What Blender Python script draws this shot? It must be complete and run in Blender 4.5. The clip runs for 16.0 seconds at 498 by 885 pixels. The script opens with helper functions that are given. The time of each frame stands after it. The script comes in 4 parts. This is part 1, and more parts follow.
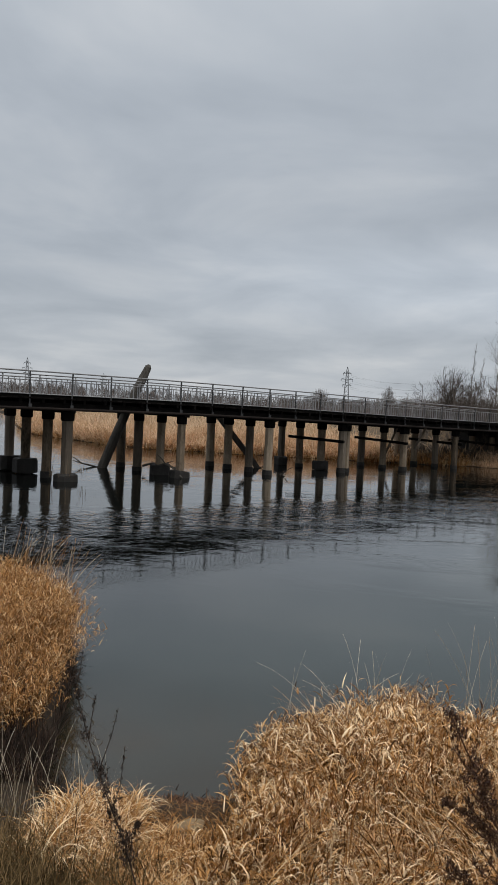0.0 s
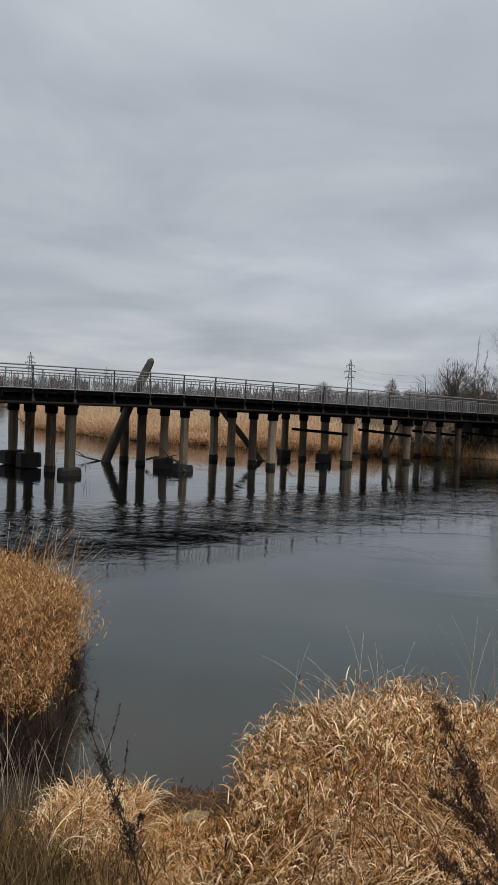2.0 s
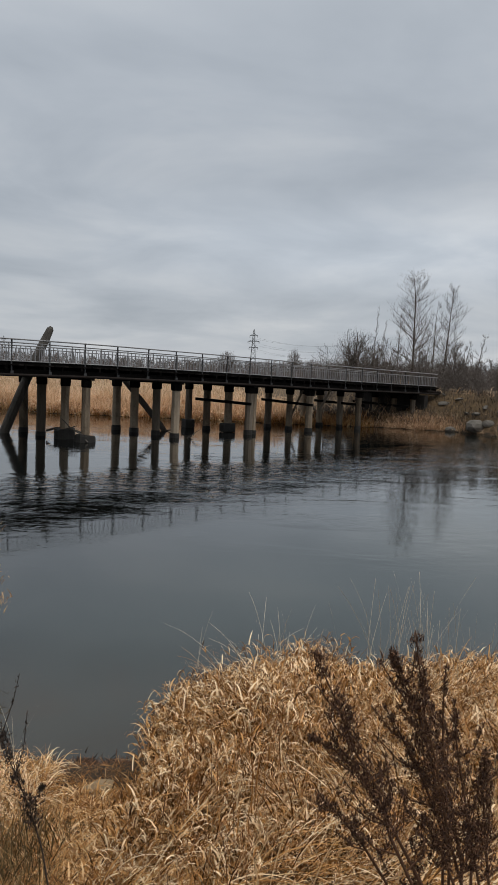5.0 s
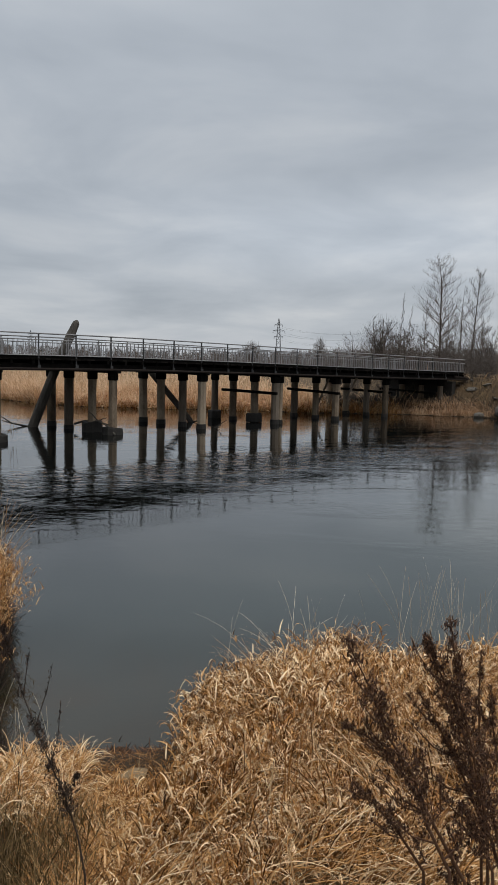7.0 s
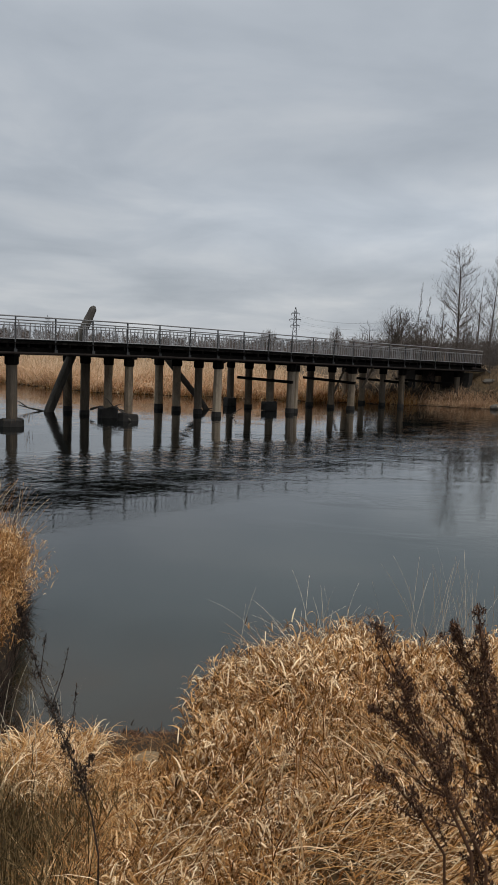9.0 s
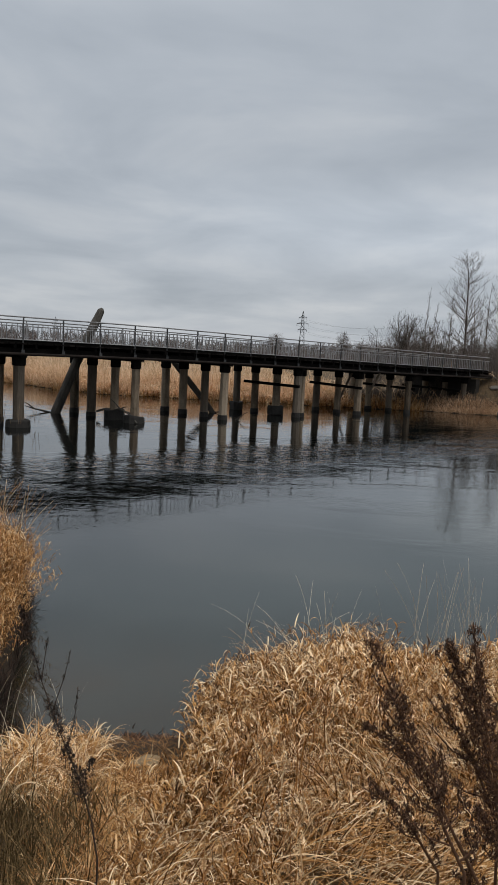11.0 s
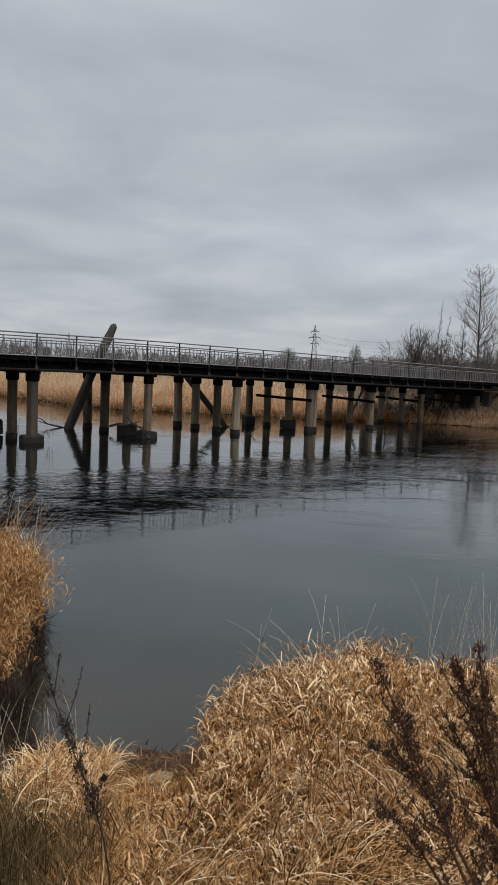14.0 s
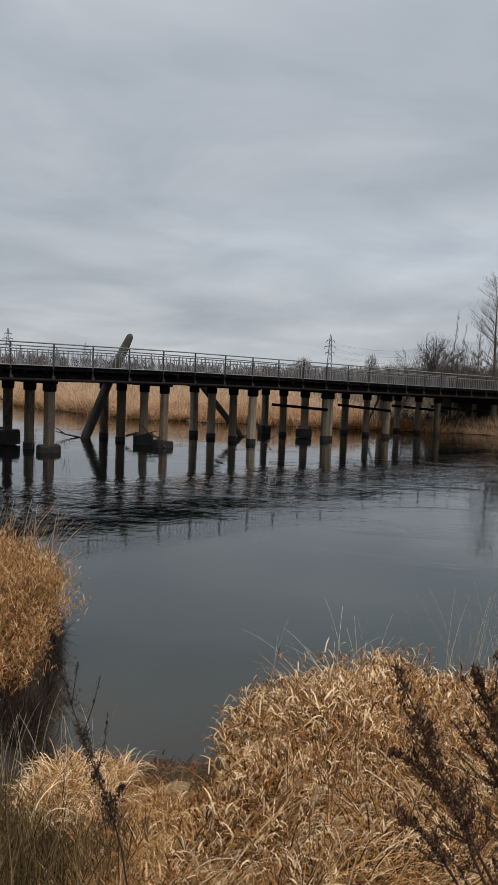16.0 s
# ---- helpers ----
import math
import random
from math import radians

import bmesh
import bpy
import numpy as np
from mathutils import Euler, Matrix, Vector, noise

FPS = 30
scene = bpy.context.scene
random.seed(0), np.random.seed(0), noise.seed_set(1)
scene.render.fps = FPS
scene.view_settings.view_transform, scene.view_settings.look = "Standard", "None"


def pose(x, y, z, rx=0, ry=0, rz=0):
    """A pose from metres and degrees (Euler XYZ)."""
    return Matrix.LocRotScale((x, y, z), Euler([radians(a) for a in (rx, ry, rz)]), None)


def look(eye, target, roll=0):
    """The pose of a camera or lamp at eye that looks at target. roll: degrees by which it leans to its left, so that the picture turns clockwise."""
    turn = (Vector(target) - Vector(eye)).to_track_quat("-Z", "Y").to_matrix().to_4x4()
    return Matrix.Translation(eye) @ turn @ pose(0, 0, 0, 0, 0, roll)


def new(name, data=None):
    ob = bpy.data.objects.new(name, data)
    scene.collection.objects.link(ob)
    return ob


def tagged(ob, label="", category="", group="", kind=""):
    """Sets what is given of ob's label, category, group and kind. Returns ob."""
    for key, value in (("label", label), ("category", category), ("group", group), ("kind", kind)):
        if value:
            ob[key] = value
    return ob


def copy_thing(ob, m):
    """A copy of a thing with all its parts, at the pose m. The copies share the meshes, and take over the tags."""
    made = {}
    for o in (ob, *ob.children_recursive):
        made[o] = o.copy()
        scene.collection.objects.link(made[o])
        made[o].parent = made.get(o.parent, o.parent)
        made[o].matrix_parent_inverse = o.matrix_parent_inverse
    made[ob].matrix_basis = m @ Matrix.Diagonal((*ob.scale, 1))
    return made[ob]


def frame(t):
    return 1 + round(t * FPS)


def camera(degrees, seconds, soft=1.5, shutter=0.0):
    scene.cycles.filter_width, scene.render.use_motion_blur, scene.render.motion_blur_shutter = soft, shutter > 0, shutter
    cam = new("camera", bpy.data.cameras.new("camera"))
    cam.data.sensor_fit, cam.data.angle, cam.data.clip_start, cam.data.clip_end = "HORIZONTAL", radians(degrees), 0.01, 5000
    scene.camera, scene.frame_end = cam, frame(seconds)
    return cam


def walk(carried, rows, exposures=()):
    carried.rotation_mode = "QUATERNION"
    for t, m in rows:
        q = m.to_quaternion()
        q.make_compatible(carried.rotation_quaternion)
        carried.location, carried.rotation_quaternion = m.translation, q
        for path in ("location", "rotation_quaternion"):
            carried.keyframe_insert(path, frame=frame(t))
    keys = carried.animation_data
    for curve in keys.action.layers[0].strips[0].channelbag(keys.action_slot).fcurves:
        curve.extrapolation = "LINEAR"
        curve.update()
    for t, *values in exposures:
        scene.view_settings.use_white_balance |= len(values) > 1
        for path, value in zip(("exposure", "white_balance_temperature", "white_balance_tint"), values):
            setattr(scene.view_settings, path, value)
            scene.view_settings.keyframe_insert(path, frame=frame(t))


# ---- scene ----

# ---------- camera ----------
# seconds, place of the standing filmer's hand-held camera, pitch, roll, yaw
PATH = [
    (0, -0.019, 0.004, 3.603, -2.779, -2.781, -0.001), (0.5, -0.017, 0.004, 3.604, -2.89, -2.79, 0.067),
    (1, -0.015, 0.003, 3.603, -3.019, -2.572, 0.183), (1.5, -0.012, 0.003, 3.605, -3.133, -2.458, 0.231),
    (2, -0.009, 0.001, 3.606, -3.288, -2.426, 0.235), (2.5, -0.003, -0.001, 3.605, -3.438, -2.225, 0.116),
    (2.8, -0, -0.003, 3.604, -3.718, -2.344, -0.319), (3, 0.002, -0.005, 3.603, -3.965, -2.435, -0.87),
    (3.1, 0.002, -0.006, 3.603, -4.147, -2.505, -1.768), (3.2, 0.002, -0.006, 3.603, -4.327, -2.682, -2.67),
    (3.3, 0.001, -0.007, 3.602, -4.516, -2.9, -3.642), (3.4, 0.001, -0.007, 3.602, -4.696, -3.117, -4.684),
    (3.5, 0.001, -0.008, 3.602, -4.858, -3.269, -5.581), (3.6, 0.001, -0.008, 3.602, -4.996, -3.294, -6.205),
    (3.7, 0.002, -0.007, 3.601, -5.077, -3.242, -6.504), (4.2, 0.004, -0.005, 3.6, -5.15, -2.935, -6.868),
    (5, 0.008, -0.001, 3.597, -5.146, -2.524, -6.659), (5.8, 0.011, 0.002, 3.595, -5.162, -2.113, -5.999),
    (6, 0.012, 0.003, 3.594, -5.221, -2.039, -5.666), (6.5, 0.01, 0.006, 3.593, -5.553, -1.622, -5.329),
    (7, 0.009, 0.008, 3.592, -5.932, -1.33, -4.833), (7.5, 0.007, 0.009, 3.592, -6.444, -1.459, -4.158),
    (8, 0.004, 0.008, 3.592, -6.854, -1.777, -3.885), (8.5, -0.001, 0.004, 3.591, -6.916, -2.001, -3.722),
    (9, -0.004, 0.002, 3.591, -6.815, -2.159, -3.692), (10.2, -0.001, 0.001, 3.596, -6.644, -2.589, -3.465),
    (11.5, 0.002, -0, 3.601, -6.366, -2.973, -3.065), (12, 0.003, -0.001, 3.6, -5.961, -2.788, -2.824),
    (12.5, 0.001, -0.002, 3.6, -5.702, -2.623, -2.617), (13, 0.005, -0.002, 3.602, -5.68, -2.643, -2.556),
    (13.5, 0.007, -0.001, 3.605, -5.653, -2.529, -2.395), (14, 0.007, -0.003, 3.604, -5.601, -2.456, -2.307),
    (14.5, 0.004, -0.006, 3.603, -5.556, -2.461, -2.142), (15, 0.003, -0.008, 3.602, -5.297, -2.397, -1.816),
    (15.5, 0.001, -0.01, 3.603, -5.115, -2.345, -1.447), (16, 0.003, -0.01, 3.604, -4.971, -2.232, -1.191),
]
cam = camera(34.7, 16.0)
walk(cam, [(t, pose(x, y, z, 90 + tilt, roll, yaw)) for t, x, y, z, tilt, roll, yaw in PATH])

# ---------- sky and sun ----------
SUN_EL, SUN_AZ = radians(64), radians(137)
world = bpy.data.worlds.new("overcast_sky")
scene.world = world
world.use_nodes = True
wn, wl = world.node_tree.nodes, world.node_tree.links
wn.clear()


def wmath(op, a, b=None, clamp=False):
    n = wn.new("ShaderNodeMath")
    n.operation, n.use_clamp = op, clamp
    for i, v in enumerate((a, b)):
        if v is None:
            continue
        if isinstance(v, (int, float)):
            n.inputs[i].default_value = v
        else:
            wl.new(v, n.inputs[i])
    return n.outputs[0]


def wramp(fac, stops):
    n = wn.new("ShaderNodeValToRGB")
    els = n.color_ramp.elements
    while len(els) < len(stops):
        els.new(0.5)
    for e, (p, c) in zip(els, stops):
        e.position, e.color = p, (*c, 1)
    wl.new(fac, n.inputs[0])
    return n.outputs[0]


w_tc = wn.new("ShaderNodeTexCoord")
w_sep = wn.new("ShaderNodeSeparateXYZ")
wl.new(w_tc.outputs["Generated"], w_sep.inputs[0])
w_up = wmath("MAXIMUM", w_sep.outputs[2], 0.0)
w_den = wmath("ADD", w_up, 0.16)
w_uv = wn.new("ShaderNodeCombineXYZ")
wl.new(wmath("DIVIDE", w_sep.outputs[0], w_den), w_uv.inputs[0])
wl.new(wmath("DIVIDE", w_sep.outputs[1], w_den), w_uv.inputs[1])
w_n1 = wn.new("ShaderNodeTexNoise")
w_n1.inputs["Scale"].default_value, w_n1.inputs["Detail"].default_value, w_n1.inputs["Roughness"].default_value = 1.25, 5.0, 0.52
w_n1.inputs["Distortion"].default_value = 0.35
wl.new(w_uv.outputs[0], w_n1.inputs["Vector"])
w_cloud = wramp(w_n1.outputs["Fac"], [(0.28, (0.355, 0.395, 0.445)), (0.50, (0.44, 0.48, 0.53)), (0.70, (0.545, 0.575, 0.61))])
# pale haze towards the horizon, brighter cloud overhead
w_haze = wramp(w_up, [(0.0, (1.15, 1.12, 1.09)), (0.05, (1.10, 1.08, 1.06)), (0.16, (0.99, 0.99, 0.99)), (0.35, (1.05, 1.05, 1.05)), (0.52, (1.3, 1.28, 1.25)), (0.75, (2.1, 2.05, 2.0)), (1.0, (2.6, 2.55, 2.45))])
# a paler cloud bank low over the right-hand woods
w_bank = wramp(w_up, [(0.085, (0, 0, 0)), (0.135, (1, 1, 1)), (0.165, (1, 1, 1)), (0.225, (0, 0, 0))])
w_side = wn.new("ShaderNodeMapRange")
w_side.interpolation_type = "SMOOTHSTEP"
w_side.inputs[1].default_value, w_side.inputs[2].default_value = -0.22, 0.2
wl.new(w_sep.outputs[0], w_side.inputs[0])
w_gain = wmath("ADD", wmath("MULTIPLY", wmath("MULTIPLY", w_bank, w_side.outputs[0]), 0.22), 1.0)
w_mul = wn.new("ShaderNodeMix")
w_mul.data_type, w_mul.blend_type = "RGBA", "MULTIPLY"
w_mul.inputs[0].default_value = 1.0
wl.new(w_cloud, w_mul.inputs[6])
wl.new(w_haze, w_mul.inputs[7])
w_sky = wn.new("ShaderNodeTexSky")
w_sky.sky_type, w_sky.sun_disc = "NISHITA", False
w_sky.sun_elevation, w_sky.sun_rotation = SUN_EL, SUN_AZ
w_bg = wn.new("ShaderNodeBackground")
wl.new(w_mul.outputs[2], w_bg.inputs[0])
wl.new(w_gain, w_bg.inputs[1])
w_bg2 = wn.new("ShaderNodeBackground")
w_bg2.inputs[1].default_value = 0.06
wl.new(w_sky.outputs[0], w_bg2.inputs[0])
w_mix = wn.new("ShaderNodeMixShader")
w_mix.inputs[0].default_value = 0.08
w_out = wn.new("ShaderNodeOutputWorld")
wl.new(w_bg.outputs[0], w_mix.inputs[1])
wl.new(w_bg2.outputs[0], w_mix.inputs[2])
wl.new(w_mix.outputs[0], w_out.inputs[0])

sun_data = bpy.data.lights.new("sun", "SUN")
sun_data.energy, sun_data.angle, sun_data.color = 1.15, radians(22), (1.0, 0.96, 0.9)
sun = new("sun", sun_data)
sun.matrix_world = look((13.3, -4.3, 40), (0, 10, 0))


# ---------- materials ----------
def material(name, stops, scale=4.0, rough=0.8, metal=0.0, bump=0.3, bump_scale=None, stretch=(1, 1, 1), island=0.0, obrand=0.0,
             fine=0.35, translucent=0.0, bump_dist=0.01, spec=0.3):
    """A procedural surface: colour ramp over broad and fine noise, with relief; island / obrand mix in a random shade per piece."""
    m = bpy.data.materials.new(name)
    m.use_nodes = True
    nt, ln = m.node_tree.nodes, m.node_tree.links
    bsdf = nt["Principled BSDF"]
    tc = nt.new("ShaderNodeTexCoord")
    mp = nt.new("ShaderNodeMapping")
    mp.inputs["Scale"].default_value = stretch
    ln.new(tc.outputs["Object"], mp.inputs[0])
    a = nt.new("ShaderNodeTexNoise")
    a.inputs["Scale"].default_value, a.inputs["Detail"].default_value, a.inputs["Roughness"].default_value = scale, 6, 0.6
    b = nt.new("ShaderNodeTexNoise")
    b.inputs["Scale"].default_value, b.inputs["Detail"].default_value = scale * 9, 4
    ln.new(mp.outputs[0], a.inputs["Vector"])
    ln.new(mp.outputs[0], b.inputs["Vector"])

    def mixf(f, x, y):
        n = nt.new("ShaderNodeMix")
        n.inputs[0].default_value = f
        ln.new(x, n.inputs[2])
        ln.new(y, n.inputs[3])
        return n.outputs[0]
    fac = mixf(fine, a.outputs["Fac"], b.outputs["Fac"])
    if island:
        g = nt.new("ShaderNodeNewGeometry")
        fac = mixf(island, fac, g.outputs["Random Per Island"])
    if obrand:
        o = nt.new("ShaderNodeObjectInfo")
        fac = mixf(obrand, fac, o.outputs["Random"])
    ramp = nt.new("ShaderNodeValToRGB")
    els = ramp.color_ramp.elements
    while len(els) < len(stops):
        els.new(0.5)
    for e, (p, c) in zip(els, stops):
        e.position, e.color = p, (*c, 1)
    ln.new(fac, ramp.inputs[0])
    ln.new(ramp.outputs[0], bsdf.inputs["Base Color"])
    bsdf.inputs["Roughness"].default_value = rough
    bsdf.inputs["Metallic"].default_value = metal
    bsdf.inputs["Specular IOR Level"].default_value = spec
    if bump:
        bp = nt.new("ShaderNodeBump")
        bp.inputs["Strength"].default_value, bp.inputs["Distance"].default_value = bump, bump_dist
        if bump_scale:
            c = nt.new("ShaderNodeTexNoise")
            c.inputs["Scale"].default_value, c.inputs["Detail"].default_value = bump_scale, 5
            ln.new(mp.outputs[0], c.inputs["Vector"])
            ln.new(c.outputs["Fac"], bp.inputs["Height"])
        else:
            ln.new(b.outputs["Fac"], bp.inputs["Height"])
        ln.new(bp.outputs[0], bsdf.inputs["Normal"])
    if translucent:
        tr = nt.new("ShaderNodeBsdfTranslucent")
        ln.new(ramp.outputs[0], tr.inputs[0])
        mx = nt.new("ShaderNodeMixShader")
        mx.inputs[0].default_value = translucent
        ln.new(bsdf.outputs[0], mx.inputs[1])
        ln.new(tr.outputs[0], mx.inputs[2])
        ln.new(mx.outputs[0], nt["Material Output"].inputs[0])
    return m


M_straw = material("dry_straw", [(0.12, (0.03, 0.013, 0.005)), (0.34, (0.28, 0.125, 0.036)), (0.56, (0.62, 0.33, 0.12)), (0.78, (1.0, 0.78, 0.50))],
                   1.2, 0.8, bump=0, island=0.72, translucent=0.05, spec=0.12)
M_straw_dark = material("russet_straw", [(0.08, (0.10, 0.041, 0.014)), (0.36, (0.37, 0.172, 0.055)), (0.62, (0.60, 0.315, 0.112)), (0.88, (0.88, 0.65, 0.38))],
                        1.2, 0.8, bump=0, island=0.75, translucent=0.05, spec=0.12)
M_stalk = material("russet_grass_stalk", [(0.08, (0.03, 0.014, 0.006)), (0.40, (0.16, 0.074, 0.028)), (0.90, (0.44, 0.245, 0.105))],
                   1.2, 0.85, bump=0, island=0.75, spec=0.1)
M_straw_grey = material("grey_green_grass", [(0.05, (0.018, 0.013, 0.005)), (0.45, (0.08, 0.052, 0.021)), (0.97, (0.36, 0.235, 0.11))],
                        1.2, 0.85, bump=0, island=0.75, translucent=0.05, spec=0.1)
M_reed_far = material("reed_straw", [(0.15, (0.30, 0.165, 0.08)), (0.38, (0.62, 0.405, 0.235)), (0.62, (0.82, 0.59, 0.38)), (0.85, (0.92, 0.74, 0.54))],
                      0.12, 0.8, bump=0, island=0.5, translucent=0.4)
M_bank = material("brown_bank_grass", [(0.05, (0.07, 0.043, 0.024)), (0.45, (0.21, 0.135, 0.075)), (0.97, (0.42, 0.30, 0.18))],
                  0.8, 0.8, bump=0, island=0.7, translucent=0.1)
M_fringe = material("russet_fringe_grass", [(0.1, (0.13, 0.07, 0.034)), (0.42, (0.46, 0.275, 0.15)), (0.9, (0.78, 0.57, 0.38))],
                    0.8, 0.85, bump=0, island=0.7, translucent=0.15)
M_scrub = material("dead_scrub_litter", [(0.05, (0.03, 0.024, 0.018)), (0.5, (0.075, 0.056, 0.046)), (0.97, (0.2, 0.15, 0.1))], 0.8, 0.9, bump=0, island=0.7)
M_weed = material("dead_weed_brown", [(0.1, (0.022, 0.011, 0.008)), (0.5, (0.072, 0.034, 0.018)), (0.95, (0.26, 0.135, 0.07))], 6, 0.9, bump=0, island=0.7)
# dead dock and leaves; also the twigs taken near-black for the clump's shade
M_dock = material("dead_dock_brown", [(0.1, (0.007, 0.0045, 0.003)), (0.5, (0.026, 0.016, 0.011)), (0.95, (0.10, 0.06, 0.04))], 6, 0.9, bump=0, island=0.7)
M_pile = material("weathered_concrete", [(0.32, (0.055, 0.040, 0.027)), (0.48, (0.19, 0.142, 0.097)), (0.68, (0.36, 0.285, 0.205))],
                  2.6, 0.9, bump=0.5, stretch=(1, 1, 0.35), obrand=0.3)
M_pile_wood = material("old_pile_timber", [(0.25, (0.05, 0.040, 0.030)), (0.5, (0.135, 0.107, 0.08)), (0.78, (0.25, 0.202, 0.155))],
                       2.2, 0.9, bump=0.6, stretch=(1, 1, 0.2), obrand=0.3)
# bridge timbers and deck planks share an even near-black albedo
M_black_timber = material("near_black_timber", [(0.3, (0.004, 0.0035, 0.003)), (0.6, (0.009, 0.0078, 0.007)), (0.85, (0.026, 0.021, 0.018))], 2.5, 0.95, bump=0.5, obrand=0.2, spec=0.06)
M_plank = material("near_black_plank", [(0.25, (0.004, 0.0034, 0.003)), (0.6, (0.010, 0.0085, 0.0075)), (0.9, (0.036, 0.031, 0.027))], 3, 0.95, bump=0.4, obrand=0.5, spec=0.06)
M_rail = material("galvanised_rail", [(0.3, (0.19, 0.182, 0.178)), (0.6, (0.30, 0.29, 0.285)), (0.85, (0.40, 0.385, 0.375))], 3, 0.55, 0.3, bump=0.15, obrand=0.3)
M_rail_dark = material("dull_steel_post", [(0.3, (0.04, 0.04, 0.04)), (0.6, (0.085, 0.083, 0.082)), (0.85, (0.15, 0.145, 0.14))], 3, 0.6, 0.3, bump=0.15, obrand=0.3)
M_pipe = material("rusty_pipe", [(0.3, (0.010, 0.008, 0.007)), (0.6, (0.026, 0.02, 0.017)), (0.85, (0.05, 0.039, 0.033))], 3, 0.85, 0.0, bump=0.3, spec=0.1)
M_block = material("wet_concrete", [(0.3, (0.014, 0.0125, 0.011)), (0.6, (0.034, 0.03, 0.026)), (0.85, (0.075, 0.066, 0.057))], 2, 0.7, bump=0.6)
M_stone = material("pale_stone", [(0.3, (0.08, 0.07, 0.057)), (0.6, (0.15, 0.132, 0.11)), (0.85, (0.26, 0.23, 0.195))], 2, 0.85, bump=0.5)
M_log = material("bare_grey_log", [(0.3, (0.035, 0.031, 0.026)), (0.6, (0.10, 0.088, 0.074)), (0.85, (0.19, 0.168, 0.142))], 2.5, 0.9, bump=0.7, stretch=(1, 1, 0.15))
M_bark = material("winter_bark", [(0.3, (0.06, 0.049, 0.042)), (0.6, (0.14, 0.115, 0.098)), (0.9, (0.23, 0.19, 0.165))], 1.5, 0.9, bump=0, obrand=0.3)
M_birch = material("pale_birch_bark", [(0.35, (0.10, 0.09, 0.08)), (0.6, (0.3, 0.28, 0.26)), (0.9, (0.45, 0.43, 0.4))], 2.5, 0.85, bump=0)
M_wood_far = material("distant_twigs", [(0.1, (0.095, 0.078, 0.071)), (0.5, (0.155, 0.13, 0.117)), (0.95, (0.225, 0.19, 0.17))], 0.02, 0.95, bump=0, island=0.5)
M_pine_far = material("distant_conifers", [(0.1, (0.045, 0.05, 0.045)), (0.5, (0.075, 0.082, 0.075)), (0.95, (0.11, 0.115, 0.105))], 0.02, 0.95, bump=0, island=0.5)
M_pylon = material("pylon_steel", [(0.3, (0.11, 0.115, 0.12)), (0.7, (0.17, 0.175, 0.18))], 0.5, 0.6, 0.2, bump=0)


def ground_material():
    m = material("meadow_ground", [(0.25, (0.04, 0.026, 0.012)), (0.5, (0.10, 0.063, 0.03)), (0.75, (0.20, 0.13, 0.062))], 0.35, 0.95, bump=0.8, bump_scale=6, bump_dist=0.05)
    nt, ln = m.node_tree.nodes, m.node_tree.links
    bsdf = nt["Principled BSDF"]
    src = bsdf.inputs["Base Color"].links[0].from_socket
    g = nt.new("ShaderNodeNewGeometry")
    sp = nt.new("ShaderNodeSeparateXYZ")
    ln.new(g.outputs["Position"], sp.inputs[0])
    mr = nt.new("ShaderNodeMapRange")
    mr.inputs[1].default_value, mr.inputs[2].default_value = 0.18, 0.50
    ln.new(sp.outputs[2], mr.inputs[0])
    mud = nt.new("ShaderNodeValToRGB")
    mud.color_ramp.elements[0].color, mud.color_ramp.elements[1].color = (0.014, 0.009, 0.005, 1), (0.05, 0.033, 0.018, 1)
    nz = nt.new("ShaderNodeTexNoise")
    nz.inputs["Scale"].default_value, nz.inputs["Detail"].default_value = 7, 6
    ln.new(g.outputs["Position"], nz.inputs["Vector"])
    ln.new(nz.outputs["Fac"], mud.inputs[0])
    mx = nt.new("ShaderNodeMix")
    mx.data_type = "RGBA"
    ln.new(mr.outputs[0], mx.inputs[0])
    ln.new(mud.outputs[0], mx.inputs[6])
    ln.new(src, mx.inputs[7])
    ln.new(mx.outputs[2], bsdf.inputs["Base Color"])
    return m


M_ground = ground_material()


